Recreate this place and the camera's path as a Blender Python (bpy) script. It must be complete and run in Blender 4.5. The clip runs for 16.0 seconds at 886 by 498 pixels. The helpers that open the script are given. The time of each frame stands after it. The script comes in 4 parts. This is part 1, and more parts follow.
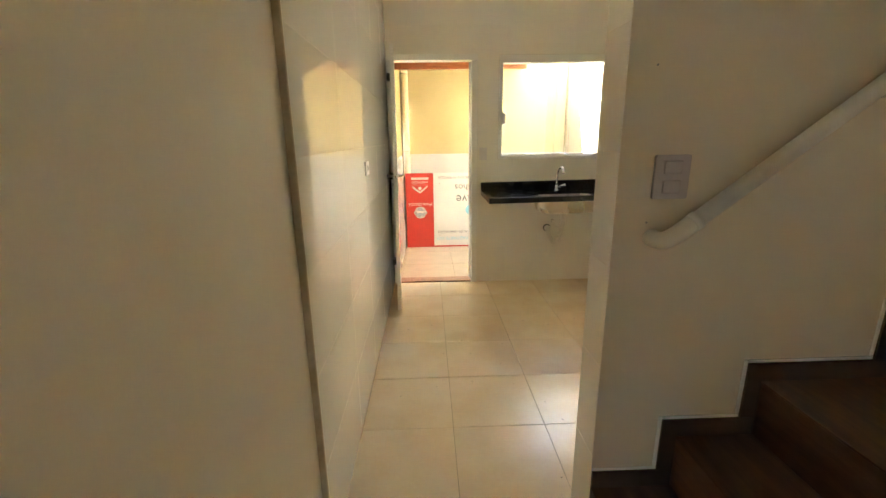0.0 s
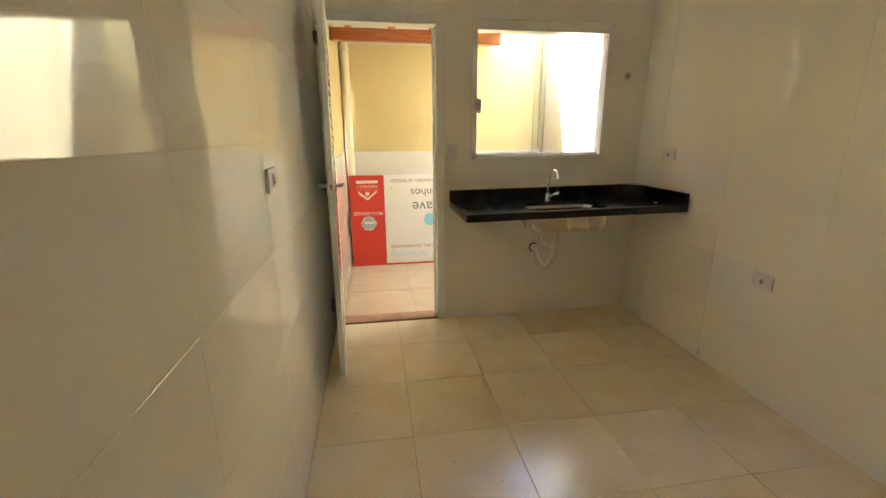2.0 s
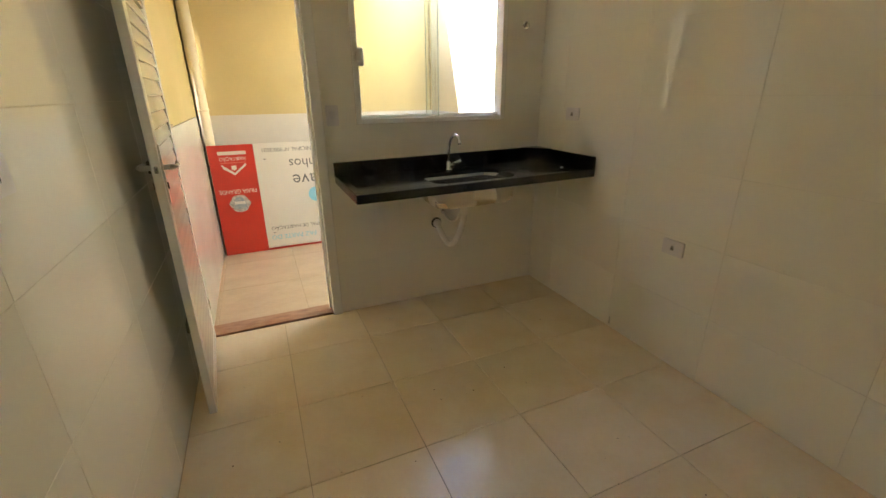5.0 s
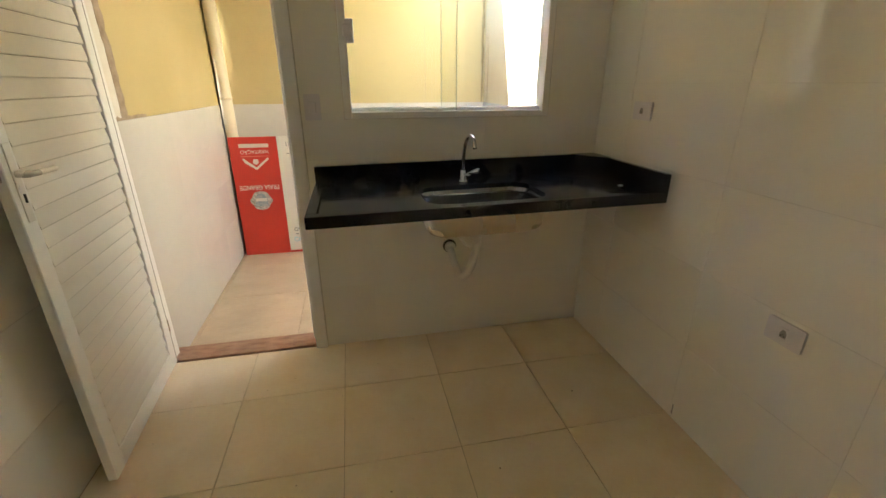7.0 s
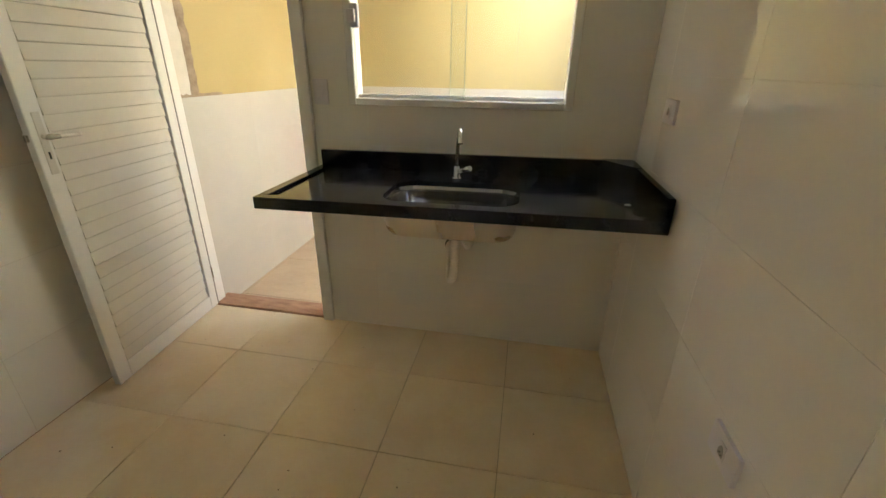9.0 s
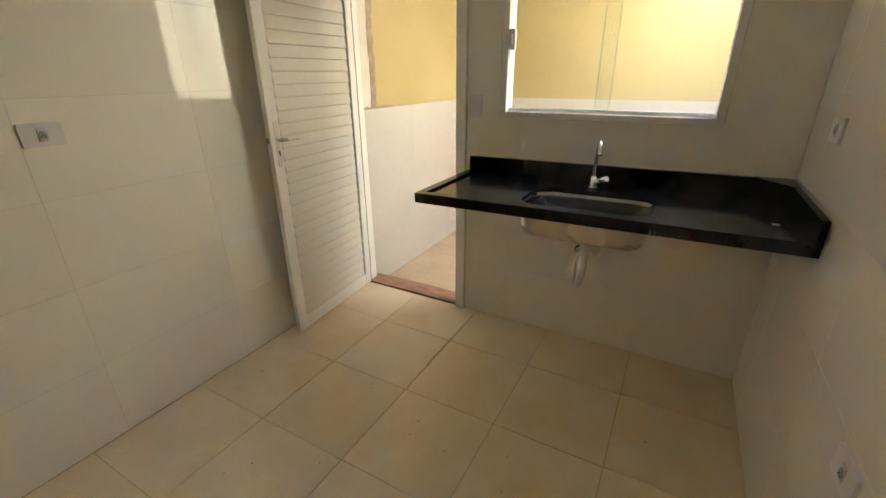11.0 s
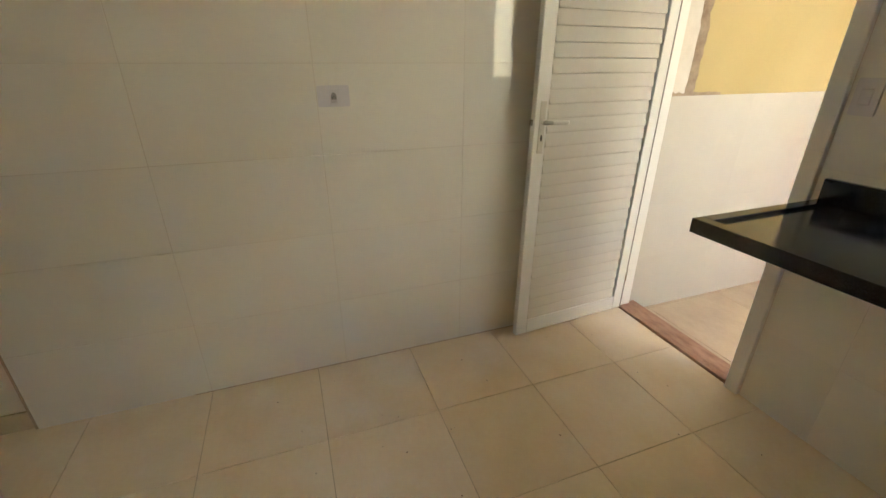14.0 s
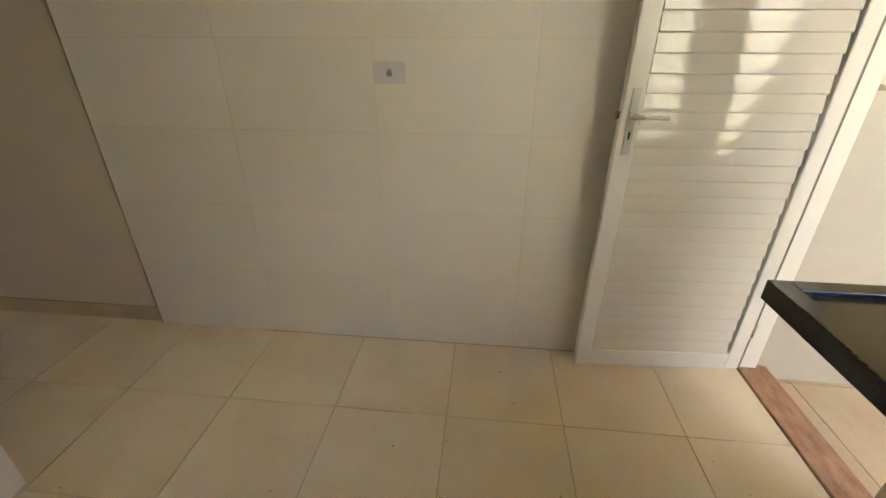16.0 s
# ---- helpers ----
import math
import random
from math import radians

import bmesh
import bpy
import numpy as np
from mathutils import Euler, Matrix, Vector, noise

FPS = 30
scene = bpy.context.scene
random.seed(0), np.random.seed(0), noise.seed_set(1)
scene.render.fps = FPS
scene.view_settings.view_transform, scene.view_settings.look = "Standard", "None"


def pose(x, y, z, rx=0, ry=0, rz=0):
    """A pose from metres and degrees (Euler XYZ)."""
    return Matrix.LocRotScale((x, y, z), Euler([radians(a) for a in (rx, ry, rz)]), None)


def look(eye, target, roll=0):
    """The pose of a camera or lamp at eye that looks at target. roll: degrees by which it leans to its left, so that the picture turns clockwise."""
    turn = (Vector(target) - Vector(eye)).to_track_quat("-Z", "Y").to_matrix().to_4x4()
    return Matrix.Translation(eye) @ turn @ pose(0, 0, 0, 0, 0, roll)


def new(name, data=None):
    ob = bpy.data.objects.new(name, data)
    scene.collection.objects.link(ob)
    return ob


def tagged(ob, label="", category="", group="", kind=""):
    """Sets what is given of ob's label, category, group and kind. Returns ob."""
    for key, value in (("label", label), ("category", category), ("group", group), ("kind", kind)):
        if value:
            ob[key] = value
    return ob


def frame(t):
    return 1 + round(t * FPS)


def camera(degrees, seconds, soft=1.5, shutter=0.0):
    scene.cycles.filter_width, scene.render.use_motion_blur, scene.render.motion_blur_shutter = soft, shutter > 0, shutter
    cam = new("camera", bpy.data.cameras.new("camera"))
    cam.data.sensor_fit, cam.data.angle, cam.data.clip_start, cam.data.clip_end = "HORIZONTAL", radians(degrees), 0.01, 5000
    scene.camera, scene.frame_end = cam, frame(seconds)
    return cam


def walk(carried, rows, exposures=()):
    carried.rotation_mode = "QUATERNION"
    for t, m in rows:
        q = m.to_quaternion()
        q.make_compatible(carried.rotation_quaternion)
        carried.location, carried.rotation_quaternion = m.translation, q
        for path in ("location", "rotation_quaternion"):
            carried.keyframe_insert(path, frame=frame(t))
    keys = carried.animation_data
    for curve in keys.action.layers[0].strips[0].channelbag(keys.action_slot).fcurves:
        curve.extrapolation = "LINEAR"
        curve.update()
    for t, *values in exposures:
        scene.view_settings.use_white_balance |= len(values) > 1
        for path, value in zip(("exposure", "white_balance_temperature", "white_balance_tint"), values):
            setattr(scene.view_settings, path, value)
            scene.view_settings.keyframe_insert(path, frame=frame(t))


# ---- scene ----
cam = camera(92.9, 16.0)
PATH = [
    (0, (0.605, 0.522, 1.387), (0.668, 2.456, 0.881), -0.8),
    (0.5, (0.574, 0.792, 1.393), (0.652, 2.725, 0.885), -0.6),
    (1, (0.571, 1.041, 1.382), (0.676, 2.972, 0.874), -1.3),
    (1.5, (0.61, 1.306, 1.376), (0.735, 3.235, 0.862), -1.0),
    (2, (0.583, 1.551, 1.368), (0.885, 3.457, 0.844), -0.3),
    (2.5, (0.56, 1.729, 1.372), (1.129, 3.566, 0.822), -1.1),
    (3, (0.604, 1.802, 1.369), (1.309, 3.575, 0.771), -0.8),
    (3.5, (0.635, 1.817, 1.366), (1.367, 3.562, 0.721), -0.9),
    (4, (0.64, 1.829, 1.365), (1.397, 3.549, 0.681), -1.0),
    (4.2, (0.641, 1.837, 1.366), (1.406, 3.549, 0.671), -0.9),
    (6.5, (1.075, 2.36, 1.357), (1.593, 4.158, 0.651), -0.1),
    (7, (1.281, 2.455, 1.343), (1.665, 4.278, 0.614), -0.1),
    (7.5, (1.493, 2.589, 1.331), (1.789, 4.418, 0.577), 1.2),
    (8, (1.707, 2.66, 1.331), (1.762, 4.501, 0.551), 0.3),
    (8.2, (1.807, 2.66, 1.337), (1.717, 4.495, 0.546), 0.6),
    (10.3, (2.155, 2.386, 1.384), (1.629, 4.15, 0.603), 0.3),
    (10.5, (2.154, 2.381, 1.388), (1.534, 4.117, 0.612), 0.0),
    (11, (2.111, 2.366, 1.407), (1.211, 3.978, 0.638), -0.5),
    (11.5, (2.079, 2.345, 1.403), (0.892, 3.769, 0.652), -0.6),
    (12, (2.052, 2.335, 1.404), (0.676, 3.582, 0.661), -1.2),
    (12.5, (2.025, 2.353, 1.387), (0.552, 3.479, 0.638), -2.0),
    (13, (2.029, 2.476, 1.369), (0.396, 3.361, 0.627), -2.2),
    (13.5, (2.058, 2.631, 1.352), (0.348, 3.32, 0.577), -0.6),
    (14, (1.983, 2.788, 1.348), (0.264, 3.41, 0.537), -0.0),
    (14.5, (1.939, 2.937, 1.353), (0.198, 3.434, 0.502), 0.1),
    (15, (1.966, 3.113, 1.342), (0.176, 3.331, 0.476), 1.9),
    (15.5, (1.933, 3.247, 1.331), (0.141, 3.29, 0.444), 0.9),
    (16, (1.896, 3.343, 1.35), (0.121, 3.156, 0.449), 0.1),
]
walk(cam, [(t, look(eye, target, roll)) for t, eye, target, roll in PATH], exposures=[(0.0, 5.15, 5690, 14), (1.2, 4.84, 5720, 13), (2.5, 4.50, 5850, 12), (4.0, 4.40, 5810, 12), (7.0, 4.27, 5570, 14), (8.0, 4.34, 5440, 13), (10.5, 4.39, 5470, 16), (12.0, 4.45, 5400, 16), (15.0, 4.43, 5360, 16), (16.0, 4.52, 5350, 16)])

# ---- world and light ----
# pale walls pass daylight on many times before it fades
scene.cycles.max_bounces, scene.cycles.diffuse_bounces = 18, 14
SUN_TO = Vector((1.45, -0.93, -2.64)).normalized()
world = bpy.data.worlds.new("sky")
scene.world = world
world.use_nodes = True
wn = world.node_tree.nodes
sky = wn.new("ShaderNodeTexSky")
sky.sky_type = "NISHITA"
sky.sun_disc = False
sky.sun_elevation = math.asin(-SUN_TO.z)
sky.sun_rotation = math.atan2(-SUN_TO.x, -SUN_TO.y)
world.node_tree.links.new(sky.outputs[0], wn["Background"].inputs[0])
wn["Background"].inputs[1].default_value = 0.15
sun_data = bpy.data.lights.new("sun", "SUN")
sun_data.energy, sun_data.angle, sun_data.color = 4.8, radians(0.5), (1.0, 0.97, 0.92)
sun = new("sun", sun_data)
sun.matrix_world = look((0, 0, 8), Vector((0, 0, 8)) + SUN_TO)


# ---- materials ----
def surf(name, a, b, rough, scale=6.0, metal=0.0, bump=0.0, bump_scale=120.0, rvar=0.08, coat=0.0, per=0.0, detail=6.0, stretch=(1, 1, 1), spec=0.5):
    """A surface whose colour wanders between a and b at a coarse and a fine scale, with relief and uneven gloss; per: how far each piece differs."""
    m = bpy.data.materials.new(name)
    m.use_nodes = True
    nt = m.node_tree
    n, lk = nt.nodes, nt.links
    bsdf = n["Principled BSDF"]
    tc = n.new("ShaderNodeTexCoord")
    mp = n.new("ShaderNodeMapping")
    mp.inputs["Scale"].default_value = stretch
    lk.new(tc.outputs["Object"], mp.inputs[0])
    coarse = n.new("ShaderNodeTexNoise")
    coarse.inputs["Scale"].default_value, coarse.inputs["Detail"].default_value = scale, detail
    fine = n.new("ShaderNodeTexNoise")
    fine.inputs["Scale"].default_value, fine.inputs["Detail"].default_value = bump_scale, 4.0
    if per:
        info = n.new("ShaderNodeObjectInfo")
        shift = n.new("ShaderNodeVectorMath")
        shift.operation = "MULTIPLY_ADD"
        comb = n.new("ShaderNodeCombineXYZ")
        for k in range(3):
            lk.new(info.outputs["Random"], comb.inputs[k])
        lk.new(comb.outputs[0], shift.inputs[0])
        shift.inputs[1].default_value = (37, 91, 53)
        lk.new(mp.outputs[0], shift.inputs[2])
        src = shift.outputs[0]
    else:
        src = mp.outputs[0]
    lk.new(src, coarse.inputs["Vector"])
    lk.new(src, fine.inputs["Vector"])
    mixer = n.new("ShaderNodeMath")
    mixer.operation = "MULTIPLY_ADD"
    mixer.inputs[1].default_value = 0.3
    lk.new(fine.outputs[0], mixer.inputs[0])
    lk.new(coarse.outputs[0], mixer.inputs[2])
    ramp = n.new("ShaderNodeValToRGB")
    ramp.color_ramp.elements[0].position, ramp.color_ramp.elements[1].position = 0.42, 0.9
    ramp.color_ramp.elements[0].color, ramp.color_ramp.elements[1].color = (*a, 1), (*b, 1)
    lk.new(mixer.outputs[0], ramp.inputs[0])
    colour = ramp.outputs[0]
    if per:
        hsv = n.new("ShaderNodeHueSaturation")
        rng = n.new("ShaderNodeMapRange")
        rng.inputs["To Min"].default_value, rng.inputs["To Max"].default_value = 1 - per, 1 + per
        lk.new(info.outputs["Random"], rng.inputs[0])
        lk.new(rng.outputs[0], hsv.inputs["Value"])
        lk.new(colour, hsv.inputs["Color"])
        colour = hsv.outputs[0]
    lk.new(colour, bsdf.inputs["Base Color"])
    rr = n.new("ShaderNodeMapRange")
    rr.inputs["To Min"].default_value, rr.inputs["To Max"].default_value = max(0.02, rough - rvar), rough + rvar
    lk.new(coarse.outputs[0], rr.inputs[0])
    lk.new(rr.outputs[0], bsdf.inputs["Roughness"])
    bsdf.inputs["Metallic"].default_value = metal
    bsdf.inputs["Coat Weight"].default_value = coat
    bsdf.inputs["Coat Roughness"].default_value = 0.035
    bsdf.inputs["Specular IOR Level"].default_value = spec
    if bump:
        bn = n.new("ShaderNodeBump")
        bn.inputs["Strength"].default_value = 0.6
        bn.inputs["Distance"].default_value = bump
        lk.new(mixer.outputs[0], bn.inputs["Height"])
        lk.new(bn.outputs[0], bsdf.inputs["Normal"])
    return m


M_TILE = surf("glazed wall tile", (0.872, 0.850, 0.792), (0.90, 0.882, 0.828), 0.045, scale=2.0, bump=0.0001, bump_scale=7.0, rvar=0.02, coat=0.2, per=0.012)
M_FLOOR = surf("polished cream floor tile", (0.815, 0.68, 0.47), (0.90, 0.80, 0.63), 0.24, scale=4.5, bump=0.0001, bump_scale=60.0, rvar=0.05, per=0.02, spec=0.6)
M_YARD = surf("beige yard tile", (0.44, 0.345, 0.23), (0.55, 0.45, 0.315), 0.35, scale=4.0, bump=0.0005, bump_scale=40.0, per=0.03, stretch=(1, 1.6, 1))
M_GROUT = surf("grey brown grout", (0.30, 0.235, 0.15), (0.46, 0.37, 0.26), 0.9, scale=12.0, bump=0.001)
M_TGROUT = surf("near white joint filler", (0.74, 0.71, 0.65), (0.80, 0.78, 0.73), 0.7, scale=9.0)
M_FGROUT = surf("sand brown floor grout", (0.40, 0.31, 0.19), (0.60, 0.49, 0.33), 0.9, scale=5.0, bump=0.001)
M_DIM = surf("grey plastic plate", (0.47, 0.43, 0.45), (0.52, 0.48, 0.50), 0.75, scale=8.0)
M_WGROUT = surf("pale wall grout", (0.64, 0.585, 0.50), (0.75, 0.70, 0.62), 0.85, scale=9.0, bump=0.001)
M_MORTAR = surf("brown tile mortar", (0.25, 0.17, 0.10), (0.38, 0.275, 0.175), 0.95, scale=14.0, bump=0.003, bump_scale=80.0)
M_BEAD = surf("dry brown mortar", (0.40, 0.315, 0.215), (0.55, 0.45, 0.33), 0.95, scale=14.0, bump=0.002, bump_scale=80.0)
M_PLASTER = surf("cream wall paint", (0.74, 0.665, 0.54), (0.79, 0.72, 0.60), 0.62, scale=1.8, bump=0.0008, bump_scale=180.0)
M_CEIL = surf("white ceiling paint", (0.87, 0.86, 0.83), (0.90, 0.89, 0.86), 0.8, scale=1.5, bump=0.0008, bump_scale=150.0)
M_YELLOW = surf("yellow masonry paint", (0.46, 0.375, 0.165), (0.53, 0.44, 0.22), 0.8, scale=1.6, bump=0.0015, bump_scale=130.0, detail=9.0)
# paler copy of the yellow: the sun's brightness is put into the colour
M_YELLOW_LIT = surf("yellow paint lightened as if sunlit", (0.56, 0.475, 0.27), (0.62, 0.535, 0.33), 0.8, scale=1.6, bump=0.0015, bump_scale=130.0)
M_WAIN = surf("white yard wall tile", (0.54, 0.52, 0.48), (0.59, 0.57, 0.525), 0.16, scale=2.0, bump=0.0004, bump_scale=12.0, per=0.02)
M_RAW = surf("raw cement render", (0.25, 0.19, 0.13), (0.42, 0.34, 0.26), 0.95, scale=16.0, bump=0.004, bump_scale=90.0)
M_MILDEW = surf("olive mildew", (0.20, 0.15, 0.06), (0.36, 0.28, 0.13), 0.95, scale=30.0)
M_SKIM = surf("bare white skim coat", (0.62, 0.59, 0.54), (0.74, 0.71, 0.66), 0.9, scale=9.0, bump=0.002, bump_scale=100.0)
M_ALU = surf("white powder coated aluminium", (0.85, 0.85, 0.84), (0.89, 0.89, 0.88), 0.25, scale=3.0, bump=0.0001, rvar=0.05)
M_ALU_GLOSS = surf("glossy white slat enamel", (0.76, 0.745, 0.70), (0.80, 0.785, 0.74), 0.04, scale=7.0, bump=0.00015, bump_scale=25.0, rvar=0.02)
M_PLATE = surf("pale plastic plate", (0.70, 0.68, 0.72), (0.76, 0.74, 0.77), 0.35, scale=8.0)
M_HOLE = surf("dark socket recess", (0.015, 0.014, 0.014), (0.03, 0.028, 0.026), 0.6)
M_PVC = surf("white pvc", (0.74, 0.72, 0.67), (0.79, 0.77, 0.73), 0.35, scale=5.0, bump=0.0002)
M_CREAM = surf("cream painted pvc", (0.70, 0.62, 0.45), (0.76, 0.68, 0.51), 0.45, scale=5.0, bump=0.0002)
M_EDGE = surf("greenish glass edge", (0.30, 0.36, 0.27), (0.36, 0.42, 0.32), 0.2, scale=5.0)
M_HINGE_STRIP = surf("dark grey strip", (0.16, 0.155, 0.15), (0.24, 0.235, 0.225), 0.6)
M_RUBBER = surf("black rubber", (0.012, 0.012, 0.012), (0.03, 0.03, 0.03), 0.6)
M_STEEL = surf("brushed stainless steel", (0.36, 0.36, 0.37), (0.52, 0.52, 0.53), 0.08, scale=5.0, metal=1.0, rvar=0.04, bump=0.001, bump_scale=14.0)
M_STEELU = surf("satin steel underside", (0.60, 0.55, 0.45), (0.70, 0.64, 0.54), 0.27, scale=4.0, metal=1.0, bump=0.0002)
M_CHROME = surf("chrome", (0.75, 0.75, 0.75), (0.8, 0.8, 0.8), 0.05, metal=1.0, rvar=0.02)
M_SATIN = surf("satin nickel", (0.5, 0.48, 0.45), (0.58, 0.56, 0.53), 0.28, metal=1.0)
M_HANDLE = surf("pale satin handle metal", (0.66, 0.645, 0.61), (0.72, 0.70, 0.67), 0.3, metal=0.35)
M_SOCKET = surf("grey socket face", (0.30, 0.29, 0.30), (0.36, 0.35, 0.36), 0.4)
M_BAR = surf("dark grey bar metal", (0.10, 0.10, 0.10), (0.16, 0.155, 0.15), 0.4, metal=0.5)
M_WOOD = surf("varnished red wood", (0.30, 0.085, 0.022), (0.47, 0.17, 0.05), 0.35, scale=9.0, bump=0.001, bump_scale=60.0, stretch=(0.6, 7, 7))
M_ROOF = surf("pale roof sheet", (0.66, 0.62, 0.56), (0.74, 0.70, 0.64), 0.7, scale=4.0, bump=0.001)
M_STAIR = surf("dark brown wood look tile", (0.085, 0.036, 0.017), (0.19, 0.088, 0.043), 0.42, scale=7.0, bump=0.0008, bump_scale=50.0, stretch=(4, 0.6, 4), per=0.12)
M_SKIRT = surf("dark brown skirting tile", (0.065, 0.036, 0.02), (0.115, 0.066, 0.038), 0.4, scale=9.0, bump=0.0005)
M_BASE = surf("beige baseboard tile", (0.60, 0.48, 0.31), (0.72, 0.60, 0.42), 0.25, scale=5.0)
M_SILL = surf("brown stone sill", (0.24, 0.12, 0.065), (0.46, 0.28, 0.18), 0.4, scale=11.0, bump=0.0008, bump_scale=90.0, stretch=(1, 3, 1))
M_RED = surf("red sign print", (0.46, 0.030, 0.016), (0.50, 0.04, 0.021), 0.4, scale=3.0)
M_SIGN = surf("white sign print", (0.62, 0.60, 0.55), (0.66, 0.64, 0.59), 0.4, scale=3.0)
M_INK = surf("grey ink", (0.10, 0.10, 0.105), (0.14, 0.14, 0.14), 0.5)
M_BLUE = surf("pale blue ink", (0.22, 0.52, 0.66), (0.27, 0.57, 0.7), 0.5)
M_CREST = surf("crest silver ink", (0.22, 0.20, 0.19), (0.62, 0.6, 0.56), 0.5, scale=55.0)
M_SHIELD = surf("grey blue crest ink", (0.20, 0.27, 0.34), (0.45, 0.46, 0.46), 0.5, scale=45.0)
M_PINK = surf("faded red print", (0.62, 0.16, 0.11), (0.68, 0.2, 0.14), 0.5)


def granite():
    m = surf("black granite", (0.006, 0.006, 0.007), (0.018, 0.018, 0.019), 0.2, scale=9.0, rvar=0.1)
    n, lk = m.node_tree.nodes, m.node_tree.links
    bsdf = n["Principled BSDF"]
    vor = n.new("ShaderNodeTexVoronoi")
    vor.inputs["Scale"].default_value = 520.0
    tc = n.new("ShaderNodeTexCoord")
    lk.new(tc.outputs["Object"], vor.inputs["Vector"])
    ramp = n.new("ShaderNodeValToRGB")
    ramp.color_ramp.elements[0].position, ramp.color_ramp.elements[1].position = 0.72, 0.9
    ramp.color_ramp.elements[0].color, ramp.color_ramp.elements[1].color = (0, 0, 0, 1), (1, 1, 1, 1)
    lk.new(vor.outputs["Color"], ramp.inputs[0])
    mix = n.new("ShaderNodeMix")
    mix.data_type = "RGBA"
    old = bsdf.inputs["Base Color"].links[0].from_socket
    lk.new(ramp.outputs[0], mix.inputs["Factor"])
    lk.new(old, mix.inputs["A"])
    mix.inputs["B"].default_value = (0.028, 0.028, 0.029, 1)
    lk.new(mix.outputs["Result"], bsdf.inputs["Base Color"])
    return m


M_GRANITE = granite()
M_GRANITE_TOP = granite()
M_GRANITE_TOP.name = "black granite with a film of dust"
M_GRANITE_TOP.node_tree.nodes["Map Range"].inputs["To Min"].default_value = 0.04
M_GRANITE_TOP.node_tree.nodes["Map Range"].inputs["To Max"].default_value = 0.22
dust = M_GRANITE_TOP.node_tree.nodes["Color Ramp"].color_ramp
dust.elements[0].color, dust.elements[1].color = (0.008, 0.008, 0.009, 1), (0.034, 0.035, 0.038, 1)


def glass():
    """Thin clear pane: light goes straight through, with a mirror gloss that grows towards grazing."""
    m = bpy.data.materials.new("clear window glass")
    m.use_nodes = True
    n, lk = m.node_tree.nodes, m.node_tree.links
    n.remove(n["Principled BSDF"])
    clear, gloss, mix, fres = n.new("ShaderNodeBsdfTransparent"), n.new("ShaderNodeBsdfGlossy"), n.new("ShaderNodeMixShader"), n.new("ShaderNodeLayerWeight")
    clear.inputs[0].default_value = (0.968, 0.980, 0.964, 1)
    gloss.inputs["Roughness"].default_value = 0.01
    grow, level = n.new("ShaderNodeMath"), n.new("ShaderNodeMath")
    grow.operation, level.operation = "POWER", "MULTIPLY_ADD"
    grow.inputs[1].default_value = 5.0
    level.inputs[1].default_value, level.inputs[2].default_value = 0.9, 0.03
    fres.inputs[0].default_value = 0.5
    lk.new(fres.outputs["Facing"], grow.inputs[0])
    lk.new(grow.outputs[0], level.inputs[0])
    lk.new(level.outputs[0], mix.inputs[0])
    lk.new(clear.outputs[0], mix.inputs[1])
    lk.new(gloss.outputs[0], mix.inputs[2])
    lk.new(mix.outputs[0], n["Material Output"].inputs[0])
    return m


M_GLASS = glass()


# ---- mesh helpers ----
def add_box(bm, x0, x1, y0, y1, z0, z1, bevel=0.0, segments=1):
    got = bmesh.ops.create_cube(bm, size=1.0, matrix=Matrix.Translation(((x0 + x1) / 2, (y0 + y1) / 2, (z0 + z1) / 2)) @ Matrix.Diagonal((x1 - x0, y1 - y0, z1 - z0, 1)))
    if bevel:
        vs = set(got["verts"])
        edges = [e for e in bm.edges if e.verts[0] in vs and e.verts[1] in vs]
        bmesh.ops.bevel(bm, geom=edges, offset=bevel, segments=segments, affect="EDGES", profile=0.5)
    return bm


def box(*a, **k):
    return add_box(bmesh.new(), *a, **k)


def add_tube(bm, points, radius, sides=16, caps=True):
    """A round tube along a row of points; radius: one number, or one for each point."""
    pts = [Vector(p) for p in points]
    rad = radius if isinstance(radius, (list, tuple)) else [radius] * len(pts)
    rings, side = [], None
    for k, p in enumerate(pts):
        d = (pts[min(k + 1, len(pts) - 1)] - pts[max(k - 1, 0)]).normalized()
        if side is None:
            side = d.orthogonal().normalized()
        side = (side - d * side.dot(d)).normalized()
        up = d.cross(side)
        rings.append([bm.verts.new(p + rad[k] * (math.cos(2 * math.pi * j / sides) * side + math.sin(2 * math.pi * j / sides) * up)) for j in range(sides)])
    for r0, r1 in zip(rings, rings[1:]):
        for j in range(sides):
            f = bm.faces.new((r0[j], r0[(j + 1) % sides], r1[(j + 1) % sides], r1[j]))
            f.smooth = True
    if caps:
        bm.faces.new(rings[0][::-1])
        bm.faces.new(rings[-1])
    return bm


def tube(points, radius, sides=16, caps=True):
    return add_tube(bmesh.new(), points, radius, sides, caps)


def bend(points, steps=8):
    """A smooth line through the points (Catmull-Rom)."""
    p = [Vector(q) for q in points]
    p = [2 * p[0] - p[1]] + p + [2 * p[-1] - p[-2]]
    out = []
    for k in range(1, len(p) - 2):
        for s in range(steps):
            t = s / steps
            out.append(0.5 * ((2 * p[k]) + (p[k + 1] - p[k - 1]) * t + (2 * p[k - 1] - 5 * p[k] + 4 * p[k + 1] - p[k + 2]) * t * t + (3 * p[k] - p[k - 1] - 3 * p[k + 1] + p[k + 2]) * t ** 3))
    return out + [p[-2]]


